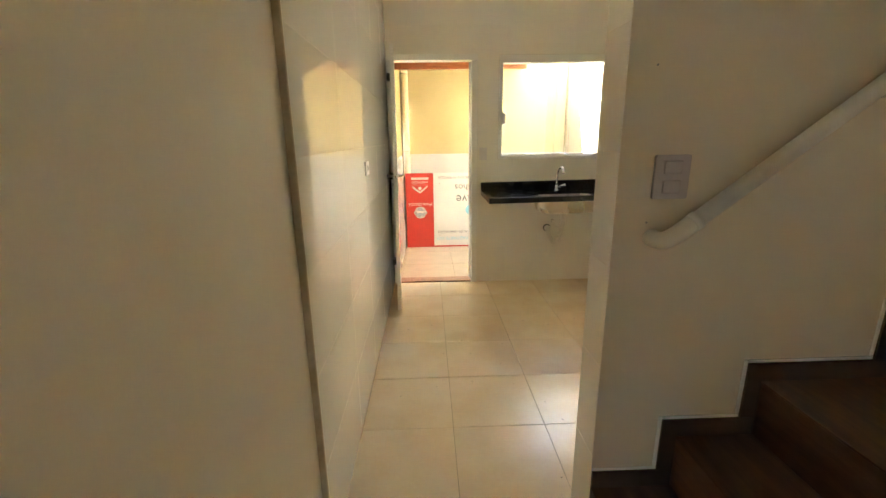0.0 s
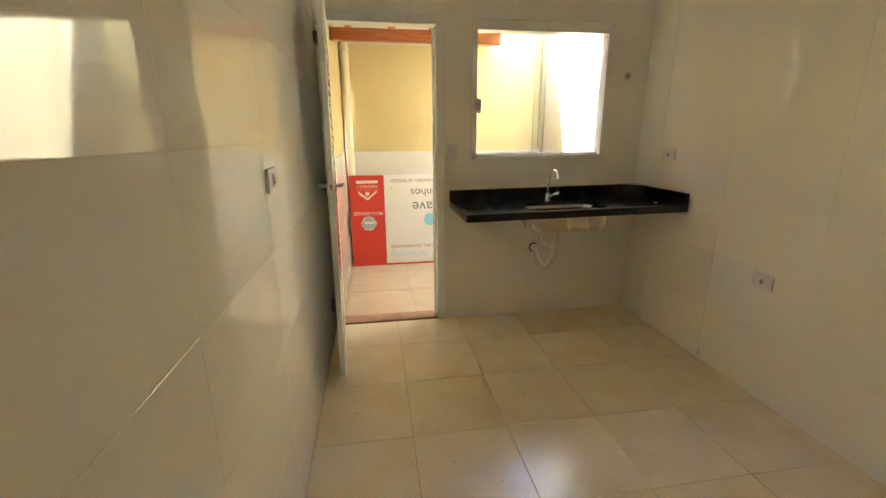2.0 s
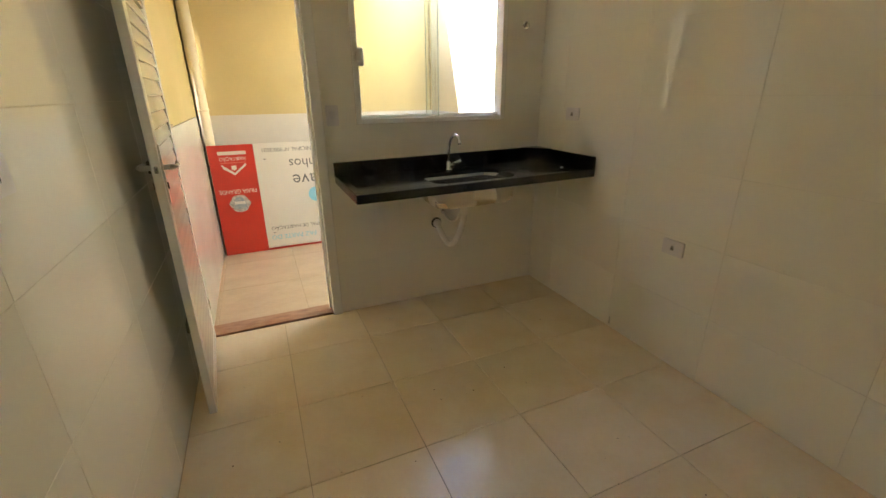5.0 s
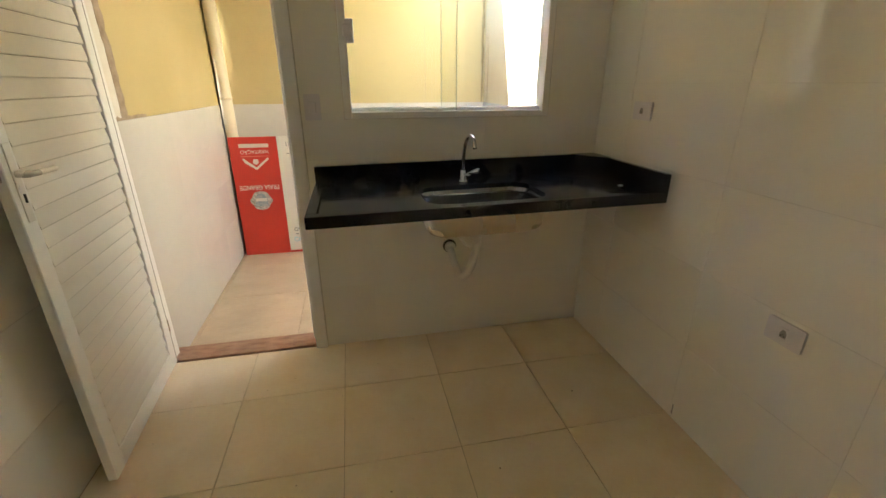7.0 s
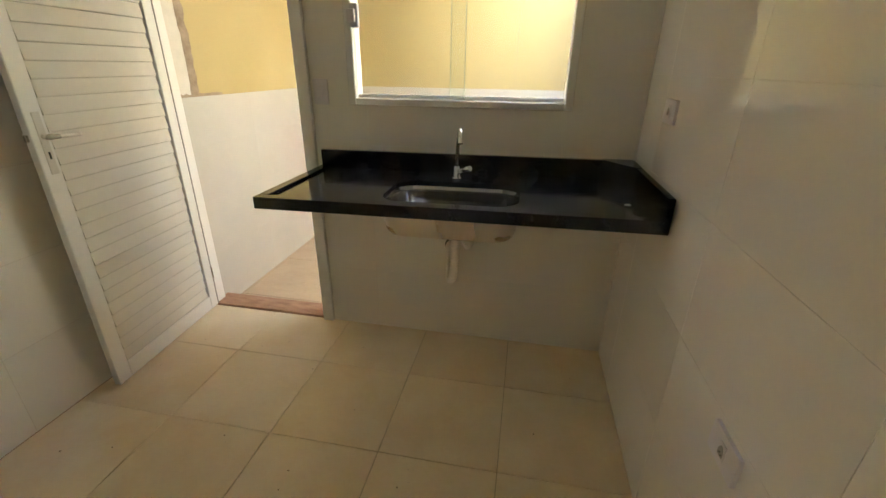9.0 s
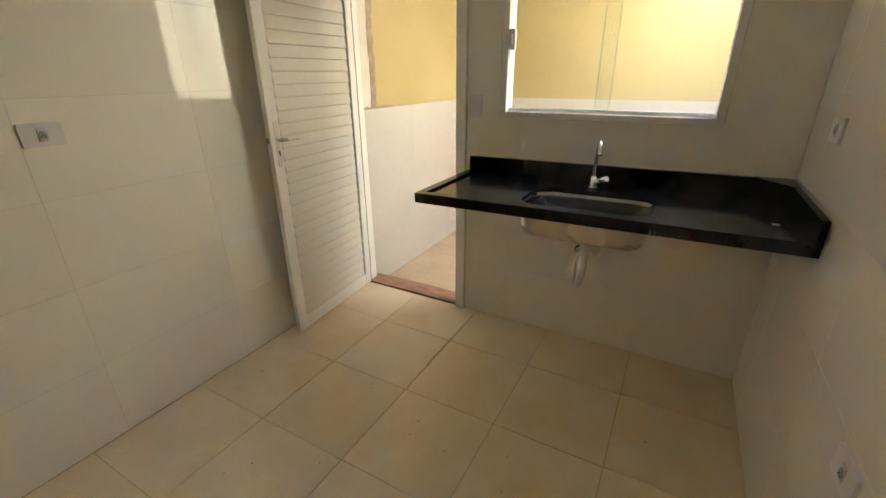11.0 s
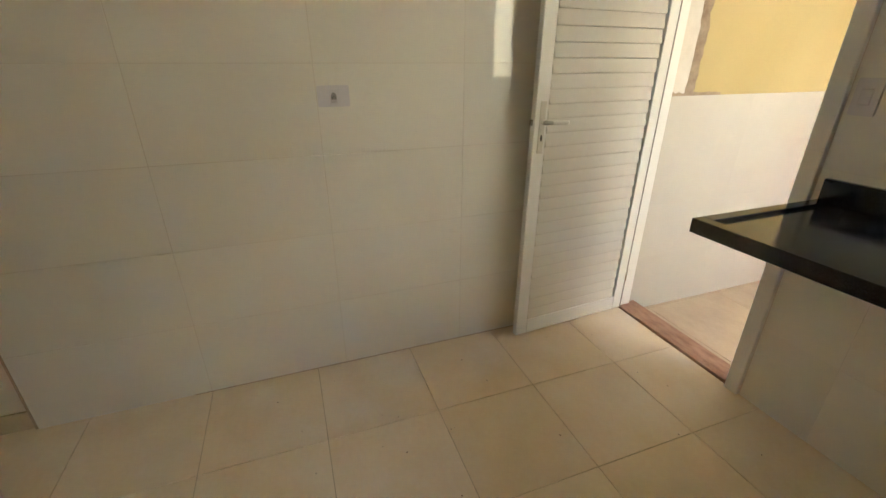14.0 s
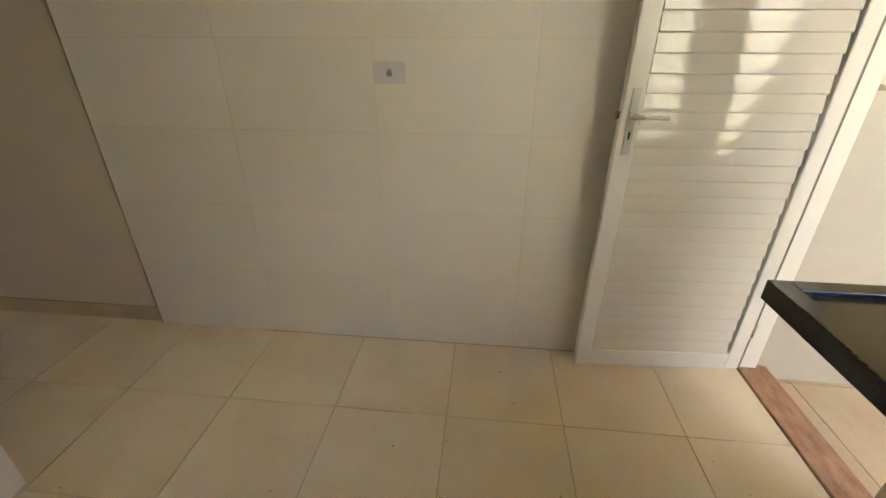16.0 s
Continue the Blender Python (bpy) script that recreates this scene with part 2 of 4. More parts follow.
def prism(outline, h, m=None):
    """A flat outline (x, y), given a thickness h along z, laid by the matrix m."""
    bm = bmesh.new()
    f = bm.faces.new([bm.verts.new((x, y, 0)) for x, y in outline])
    got = bmesh.ops.extrude_face_region(bm, geom=[f])
    bmesh.ops.translate(bm, vec=(0, 0, h), verts=[v for v in got["geom"] if isinstance(v, bmesh.types.BMVert)])
    bmesh.ops.recalc_face_normals(bm, faces=bm.faces)
    if m is not None:
        bm.transform(m)
    return bm


def mesh_of(name, bm, material):
    bmesh.ops.recalc_face_normals(bm, faces=bm.faces)
    me = bpy.data.meshes.new(name)
    bm.to_mesh(me)
    bm.free()
    me.materials.append(material)
    return me


def part(name, bm, material, parent=None, label=""):
    ob = new(name, mesh_of(name, bm, material))
    if parent is not None:
        ob.parent = parent
    if label:
        ob["label"] = label
    return ob


def thing(name, label, category, group="", kind=""):
    return tagged(new(name), label, category, group, kind)


def setting(name, bm, material, label, category):
    return tagged(part(name, bm, material), label, category, kind="structure")


def cuts(lo, hi, marks):
    return [lo] + [m for m in sorted(marks) if lo + 0.02 < m < hi - 0.02] + [hi]


tile_meshes = {}


def tile_mesh(w, h, d, material):
    """A slab w by h, d thick, its face at z = 0, with a worn edge; centre at its middle."""
    key = (round(w, 3), round(h, 3), d, material.name)
    if key not in tile_meshes:
        bm = bmesh.new()
        c, e = 0.0008, 0.0005
        rings = []
        for inset, z in ((0, -d), (0, -e), (c, 0)):
            rings.append([bm.verts.new((sx * (w / 2 - inset), sy * (h / 2 - inset), z)) for sx, sy in ((-1, -1), (1, -1), (1, 1), (-1, 1))])
        for a, b in zip(rings, rings[1:]):
            for j in range(4):
                bm.faces.new((a[j], a[(j + 1) % 4], b[(j + 1) % 4], b[j]))
        bm.faces.new(rings[-1])
        tile_meshes[key] = mesh_of("tile", bm, material)
    return tile_meshes[key]


def lay_tiles(parent, us, vs, frame_m, material, gap=0.0017, d=0.006, holes=(), tilt=0.0, name="tile"):
    """Tiles over the grid us by vs in the plane of frame_m (u along its x, v along its y, face outwards along z); holes: u0, u1, v0, v1."""
    for u0, u1 in zip(us, us[1:]):
        for v0, v1 in zip(vs, vs[1:]):
            hit = [q for q in holes if q[0] < u1 - 0.003 and q[1] > u0 + 0.003 and q[2] < v1 - 0.003 and q[3] > v0 + 0.003]
            a0, a1, b0, b1 = u0 + gap / 2, u1 - gap / 2, v0 + gap / 2, v1 - gap / 2
            turn = pose(0, 0, 0, random.uniform(-tilt, tilt), random.uniform(-tilt, tilt), 0)
            if not hit:
                ob = new(name, tile_mesh(a1 - a0, b1 - b0, d, material))
                ob.parent = parent
                ob.matrix_basis = frame_m @ Matrix.Translation(((a0 + a1) / 2, (b0 + b1) / 2, 0)) @ turn
                continue
            xs = sorted({a0, a1, *[min(max(q[k], a0), a1) for q in hit for k in (0, 1)]})
            ys = sorted({b0, b1, *[min(max(q[k], b0), b1) for q in hit for k in (2, 3)]})
            bm = bmesh.new()
            grid, faces = {}, []
            for x0, x1 in zip(xs, xs[1:]):
                for y0, y1 in zip(ys, ys[1:]):
                    mx, my = (x0 + x1) / 2, (y0 + y1) / 2
                    if any(q[0] < mx < q[1] and q[2] < my < q[3] for q in hit):
                        continue
                    corner = []
                    for p in ((x0, y0), (x1, y0), (x1, y1), (x0, y1)):
                        if p not in grid:
                            grid[p] = bm.verts.new((*p, -d))
                        corner.append(grid[p])
                    faces.append(bm.faces.new(corner))
            if not faces:
                bm.free()
                continue
            got = bmesh.ops.extrude_face_region(bm, geom=faces)
            bmesh.ops.translate(bm, vec=(0, 0, d), verts=[v for v in got["geom"] if isinstance(v, bmesh.types.BMVert)])
            ob = part(name, bm, material, parent)
            ob.matrix_basis = frame_m


def holed_wall(axis, lo, hi, us, vs, holes):
    """A wall slab from lo to hi across the axis ('x' or 'y'), over the grid us by vs, with real openings."""
    bm = bmesh.new()
    us = sorted({*us, *[h[k] for h in holes for k in (0, 1)]})
    vs = sorted({*vs, *[h[k] for h in holes for k in (2, 3)]})
    grid, faces = {}, []
    for u0, u1 in zip(us, us[1:]):
        for v0, v1 in zip(vs, vs[1:]):
            mu, mv = (u0 + u1) / 2, (v0 + v1) / 2
            if any(h[0] < mu < h[1] and h[2] < mv < h[3] for h in holes):
                continue
            corner = []
            for p in ((u0, v0), (u1, v0), (u1, v1), (u0, v1)):
                if p not in grid:
                    grid[p] = bm.verts.new((p[0], lo, p[1]) if axis == "y" else (lo, p[0], p[1]))
                corner.append(grid[p])
            faces.append(bm.faces.new(corner))
    got = bmesh.ops.extrude_face_region(bm, geom=faces)
    bmesh.ops.translate(bm, vec=(0, hi - lo, 0) if axis == "y" else (hi - lo, 0, 0), verts=[v for v in got["geom"] if isinstance(v, bmesh.types.BMVert)])
    return bm


def letters(body, size, align="LEFT", depth=0.0006):
    """A line of writing as a mesh lying in the xy plane."""
    cu = bpy.data.curves.new("writing", "FONT")
    cu.body, cu.size, cu.align_x, cu.extrude, cu.resolution_u = body, size, align, depth, 3
    ob = bpy.data.objects.new("writing", cu)
    scene.collection.objects.link(ob)
    bpy.context.view_layer.update()
    me = bpy.data.meshes.new_from_object(ob.evaluated_get(bpy.context.evaluated_depsgraph_get()))
    bm = bmesh.new()
    bm.from_mesh(me)
    bpy.data.objects.remove(ob)
    bpy.data.curves.remove(cu)
    bpy.data.meshes.remove(me)
    return bm


def spell(name, bm, material, parent):
    """One part for each letter of a line of writing."""
    seen, groups = set(), []
    for v in bm.verts:
        if v in seen:
            continue
        todo, island = [v], []
        seen.add(v)
        while todo:
            w = todo.pop()
            island.append(w)
            for e in w.link_edges:
                o = e.other_vert(w)
                if o not in seen:
                    seen.add(o)
                    todo.append(o)
        groups.append([min(w.co.x for w in island), max(w.co.x for w in island), set(island)])
    groups.sort(key=lambda g: g[0])
    merged = []
    for g in groups:
        if merged and min(g[1], merged[-1][1]) - g[0] > 0.5 * min(g[1] - g[0], merged[-1][1] - merged[-1][0]):
            merged[-1][1] = max(g[1], merged[-1][1])
            merged[-1][2] |= g[2]
        else:
            merged.append(g)
    for a, b, verts in merged:
        one = bmesh.new()
        twin = {v: one.verts.new(v.co) for v in verts}
        for f in bm.faces:
            if f.verts[0] in verts:
                one.faces.new([twin[v] for v in f.verts])
        part(name, one, material, parent)
    bm.free()


# ---- the plan ----
XL, XR, YB = 0.253, 2.540, 4.517          # tiled faces of the kitchen
HIGH = 2.65                                # ceiling
XP = 0.231                                 # painted part of the long wall
Y_END = 1.688                              # where its tiling begins
SW0, SW1, SWX = 1.695, 1.853, 1.135        # wall beside the stairs
FWIN = (1.32, 1.78, 1.26, 1.80)             # the front wall's window, unseen, added to bring in light
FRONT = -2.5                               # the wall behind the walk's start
DOOR = (0.258, 1.066, 0.0, 2.102)          # x0, x1, z0, z1
WIN = (1.261, 2.248, 1.199, 2.092)
YX0, YX1, YY1 = 0.270, 2.478, 6.340        # the yard
YZ = -0.058
WZ = [0.0, 0.348, 0.681, 1.013, 1.345, 1.676, 2.008, 2.340, HIGH]

# floor slab and walls
floor = setting("floor", box(0.08, 2.70, FRONT - 0.15, 4.525, -0.12, -0.004), M_FGROUT, "polished cream floor tiles with brown grout joints", "floor")
wall_left = setting("wall_left", box(0.08, XP, FRONT, 4.60, -0.004, HIGH), M_PLASTER, "cream painted wall, tiled in glossy white towards the kitchen door", "wall")
part("tile_bed", box(XP, XL - 0.004, Y_END, YB, 0.0, HIGH), M_MORTAR, wall_left, "brown mortar bed with a raw edge")
part("grout", box(XL - 0.0038, XL - 0.0012, Y_END + 0.003, YB, 0.0, HIGH), M_WGROUT, wall_left)
wall_back = setting("wall_back", holed_wall("y", YB + 0.0012, 4.60, [XP, 2.70], [-0.12, 3.1], [(DOOR[0], DOOR[1], -0.12, DOOR[3]), WIN]), M_TGROUT, "kitchen wall in glossy white tile with door and window openings", "wall")
wall_right = setting("wall_right", box(XR + 0.0012, 2.70, FRONT, YB + 0.0012, -0.004, HIGH), M_TGROUT, "kitchen wall in glossy off-white tile", "wall")
wall_stair = setting("wall_stair", box(SWX + 0.0012, XR + 0.0012, SW0, SW1 - 0.0012, -0.004, HIGH), M_PLASTER, "cream painted wall beside the stairs with a tiled end", "wall")
wall_front = setting("wall_front", holed_wall("y", FRONT - 0.15, FRONT, [XP, XR + 0.0012], [-0.004, HIGH], [FWIN]), M_PLASTER, "plain cream painted wall with an added, unseen window", "wall")
ceiling = setting("ceiling", box(0.08, 2.70, FRONT - 0.15, 4.60, HIGH, HIGH + 0.15), M_CEIL, "plain white painted ceiling", "ceiling")
part("edge_bead", box(XP, XL - 0.0005, Y_END - 0.010, Y_END - 0.0005, 0.0, HIGH, bevel=0.0015), M_BEAD, wall_left, "brown mortar bead along the tile edge")
part("base_joint", box(XL + 0.0003, XL + 0.0025, 2.25, 4.3, 0.0003, 0.0035), M_BEAD, wall_left, "thin brown joint between wall and floor tiles")
baseboard = setting("baseboard", box(XP, XP + 0.011, FRONT, Y_END - 0.011, 0.0, 0.085, bevel=0.002), M_BASE, "low beige tile baseboard along the painted wall", "baseboard")

# the yard behind the kitchen
yard = setting("pavement", box(YX0 - 0.15, YX1 + 0.15, 4.530, YY1 + 0.15, -0.2, YZ - 0.004), M_GROUT, "beige tiled yard floor with thin joints", "pavement")
yard_left = setting("wall_yard_left", box(YX0 - 0.15, YX0, 4.601, YY1 + 0.15, -0.12, 3.0), M_YELLOW, "yellow painted yard wall with white tiled lower part", "wall")
yard_far = setting("wall_yard_far", box(YX0, YX1 + 0.15, YY1, YY1 + 0.15, -0.12, 3.08), M_YELLOW, "yellow painted yard wall with white tiled lower part", "wall")
yard_right = setting("wall_yard_right", box(YX1, YX1 + 0.15, 4.601, YY1 - 0.001, -0.12, 2.70), M_YELLOW_LIT, "yellow yard wall with sunlight lightened into its paint", "wall")
ground = setting("ground", box(-60, 60, -60, 60, -0.4, -0.21), M_GROUT, "bare ground around the house", "ground")

# out of view; made up to reflect warm sunlight into the house
bounce_wall = setting("wall_bounce", box(-5.0, 8.0, -6.2, -6.0, -0.2, 2.6), M_YELLOW_LIT, "unseen pale wall added to bounce warm sunlight indoors", "wall")

part("scuff", prism([(-3.661, 0.020), (-3.651, 0.017), (-3.653, 0.040), (-3.654, 0.066), (-3.660, 0.064), (-3.658, 0.040)], 0.0008, Matrix.Translation((XR, 0, 0)) @ Matrix(((0, 0, -1, 0), (-1, 0, 0, 0), (0, 1, 0, 0), (0, 0, 0, 1)))), M_SOCKET, wall_right, "small grey scuff near the floor")

# ---- door ----
def door_frame():
    ob = tagged(new("door_1"), "white aluminium door frame of the open louvred back door", "door frame", kind="structure")
    y0, y1 = 4.497, 4.60
    part("jamb", box(1.008, 1.067, y0, y1, 0.0, 2.050, bevel=0.003), M_ALU, ob)
    part("jamb", box(0.2565, 0.296, y0 + 0.006, y1, 0.0, 2.050, bevel=0.003), M_ALU, ob)
    part("head", box(0.2565, 1.067, y0, y1, 2.051, 2.104, bevel=0.003), M_ALU, ob)
    part("stop", box(0.993, 1.0075, 4.555, 4.59, 0.03, 2.045, bevel=0.002), M_ALU, ob)
    part("seal", box(1.0675, 1.0695, YB - 0.001, YB + 0.02, 0.0, 2.104), M_WGROUT, ob, "thin brown joint beside the jamb")
    part("strike_plate", box(1.0045, 1.0075, 4.51, 4.535, 0.98, 1.16), M_SATIN, ob, "satin metal strike plate")
    return ob


door_frame()
threshold = setting("threshold", box(0.2585, 1.066, 4.520, 4.650, -0.11, 0.013, bevel=0.003), M_SILL, "brown stone threshold under the back door", "threshold")


def louvre_door():
    """The leaf in its own frame: hinge side at u = 0, free side at u = 0.725, face towards the kitchen at +w."""
    ob = thing("louvre_door", "white aluminium louvred door standing open against the tiled wall", "door")
    W, H0, H1, T = 0.725, 0.016, 2.044, 0.032
    s, sh = 0.066, 0.060
    part("stile", box(0, sh, -T / 2, T / 2, H0, H1, bevel=0.003), M_ALU, ob)
    part("stile", box(W - s, W, -T / 2, T / 2, H0, H1, bevel=0.003), M_ALU, ob)
    part("rail", box(sh, W - s, -T / 2, T / 2, H0, H0 + 0.085, bevel=0.003), M_ALU, ob)
    part("rail", box(sh, W - s, -T / 2, T / 2, H1 - 0.07, H1, bevel=0.003), M_ALU, ob)
    z = H0 + 0.087
    slat = None
    while z + 0.060 < H1 - 0.068:
        if slat is None:
            crown = [(0.0105 - 0.0105 * t + 0.0044 * t * (1 - t), 0.004 + 0.062 * t) for t in [k / 9 for k in range(10)]]
            outline = [(0.000, 0.0), (0.0085, 0.0008)] + crown + [(-0.0035, 0.067), (-0.003, 0.063), (0.0055, 0.010), (0.0005, 0.004)]
            m = Matrix(((0, 0, 1, sh + 0.001), (1, 0, 0, 0), (0, 1, 0, 0), (0, 0, 0, 1)))
            slat = mesh_of("slat", prism(outline, W - s - sh - 0.016, m), M_ALU_GLOSS)
            slat.shade_smooth()
            slat.set_sharp_from_angle(angle=radians(25))
        o = new("slat", slat)
        o.parent = ob
        o.matrix_basis = pose(0.0125, 0.005, z, random.uniform(-0.5, 0.5), 0, 0)
        z += 0.0600
    for zc in (0.395, 1.105, 1.845):
        part("bracket", box(W - 0.22, W - 0.13, -T / 2 - 0.028, -T / 2 - 0.0005, zc - 0.024, zc + 0.024, bevel=0.003), M_BAR, ob, "dull metal bracket on the back of the leaf")
    for zc in (0.22, 1.80):
        part("hinge", tube([(-0.004, T / 2 - 0.004, zc - 0.04), (-0.004, T / 2 - 0.004, zc + 0.04)], 0.007, 12), M_SATIN, ob)
    for side in (1, -1):
        w = side * (T / 2)
        plate = part("lock_plate", box(W - 0.052, W - 0.022, min(w, w + side * 0.004), max(w, w + side * 0.004), 0.98, 1.20, bevel=0.0018), M_HANDLE, ob, "satin metal lock plate")
        part("keyhole", box(W - 0.039, W - 0.034, min(w + side * 0.004, w + side * 0.009), max(w + side * 0.004, w + side * 0.009), 1.035, 1.06, bevel=0.001), M_HOLE, plate)
        h = bend([(W - 0.037, w, 1.115), (W - 0.037, w + side * 0.03, 1.115), (W - 0.048, w + side * 0.042, 1.115), (W - 0.09, w + side * 0.044, 1.114), (W - 0.145, w + side * 0.042, 1.112)], 5)
        part("lever_handle", tube(h, [0.010] * 8 + [0.0085] * (len(h) - 8), 12), M_HANDLE, plate, "satin metal lever handle")
    # a thin dark grey line down the leaf's hinge edge
    part("hinge_strip", box(-0.007, -0.0003, T / 2 - 0.008, T / 2 - 0.001, H0 + 0.004, H1 - 0.004), M_HINGE_STRIP, ob, "dark grey strip along the hinge side")
    part("latch", box(W, W + 0.012, -0.006, 0.006, 1.10, 1.125, bevel=0.002), M_SATIN, ob)
    # hinge line at the left jamb, the leaf swung in a little past square
    ob.matrix_basis = Matrix.Translation((0.299, 4.5075, 0)) @ pose(0, 0, 0, 0, 0.45, 0) @ pose(0, 0, 0, 0, 0, -86.2)
    return ob


louvre_door()

# ---- window ----
def window():
    ob = tagged(new("window_1"), "white aluminium sliding window with two clear glass panes", "window", kind="structure")
    x0, x1, z0, z1 = WIN
    ya, yb = 4.507, 4.60
    t = 0.030
    part("frame_side", box(x0 - 0.004, x0 + t, ya, yb, z0 - 0.004, z1 + 0.004, bevel=0.003), M_ALU, ob)
    part("frame_side", box(x1 - t, x1 + 0.004, ya, yb, z0 - 0.004, z1 + 0.004, bevel=0.003), M_ALU, ob)
    part("frame_head", box(x0 + t, x1 - t, ya, yb, z1 - 0.062, z1 + 0.004, bevel=0.003), M_ALU, ob)
    part("frame_sill", box(x0 + t, x1 - t, ya, yb, z0 - 0.004, z0 + t - 0.004, bevel=0.003), M_ALU, ob)
    part("track", box(x0 + t, x1 - t, 4.546, 4.550, z0 + t - 0.004, z0 + t + 0.012), M_ALU, ob)
    part("track", box(x0 + t, x1 - t, 4.574, 4.578, z0 + t - 0.004, z0 + t + 0.012), M_ALU, ob)
    for a, b, c, d in ((x0 - 0.0065, x1 + 0.0065, z0 - 0.0065, z0 - 0.0045), (x0 - 0.0065, x1 + 0.0065, z1 + 0.0045, z1 + 0.0065), (x0 - 0.0065, x0 - 0.0045, z0 - 0.0045, z1 + 0.0045), (x1 + 0.0045, x1 + 0.0065, z0 - 0.0045, z1 + 0.0045)):
        part("seal", box(a, b, YB - 0.001, YB + 0.02, c, d), M_WGROUT, ob, "thin brown joint round the frame")
    mid = (x0 + x1) / 2
    for a, b, y in ((x0 + t, mid + 0.03, 4.532), (mid - 0.035, x1 - t, 4.560)):
        pane = part("pane", box(a, b, y, y + 0.008, z0 + t, z1 - 0.062), M_GLASS, ob, "clear greenish glass pane")
        pane.visible_shadow = False
        e = b + 0.0003 if y < 4.55 else a - 0.0023
        part("pane_edge", box(e, e + 0.002, y, y + 0.008, z0 + t, z1 - 0.062), M_EDGE, ob, "greenish cut edge of the glass")
    latch = part("latch", box(x0 + 0.004, x0 + 0.062, 4.507, 4.5315, 1.510, 1.604, bevel=0.006, segments=2), M_PLATE, ob, "grey metal window latch")
    part("latch_knob", box(x0 + 0.016, x0 + 0.050, 4.496, 4.508, 1.532, 1.582, bevel=0.004, segments=2), M_PLATE, latch)
    part("outer_sill", box(x0 + 0.002, x1 - 0.002, 4.602, 4.66, z0 - 0.02, z0 - 0.002, bevel=0.002), M_SKIM, ob)
    return ob


window()

# Made-up window behind the start: lets daylight onto the stair side, never in view.
def added_window():
    ob = tagged(new("window_added"), "white aluminium window with one clear pane, unseen, added for light", "window", kind="structure")
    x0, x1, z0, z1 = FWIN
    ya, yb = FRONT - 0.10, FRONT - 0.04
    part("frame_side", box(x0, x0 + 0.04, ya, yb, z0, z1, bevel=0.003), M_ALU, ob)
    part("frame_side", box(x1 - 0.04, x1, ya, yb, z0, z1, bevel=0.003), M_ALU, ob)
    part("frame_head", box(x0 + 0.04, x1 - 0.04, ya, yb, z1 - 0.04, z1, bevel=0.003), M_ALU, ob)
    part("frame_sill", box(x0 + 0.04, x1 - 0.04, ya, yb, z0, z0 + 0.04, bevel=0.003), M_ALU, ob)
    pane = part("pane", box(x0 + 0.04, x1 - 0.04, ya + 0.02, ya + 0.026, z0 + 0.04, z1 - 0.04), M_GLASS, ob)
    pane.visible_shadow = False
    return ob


added_window()

# ---- counter and sink ----
CX0, CX1, CY0, CY1, CZ = 1.106, 2.534, 3.930, 4.514, 0.902
SX0, SX1, SY0, SY1 = 1.548, 2.066, 4.005, 4.312
SLOPE = Matrix.Translation((CX0, 0, CZ)) @ pose(0, 0, 0, 0, -0.65, 0) @ Matrix.Translation((-CX0, 0, -CZ))   # the worktop is a little out of level


def rounded(x0, x1, y0, y1, r, n=7):
    out = []
    for cx, cy, a in ((x1 - r, y1 - r, 0), (x0 + r, y1 - r, 90), (x0 + r, y0 + r, 180), (x1 - r, y0 + r, 270)):
        for k in range(n + 1):
            t = radians(a + 90 * k / n)
            out.append((cx + r * math.cos(t), cy + r * math.sin(t)))
    return out


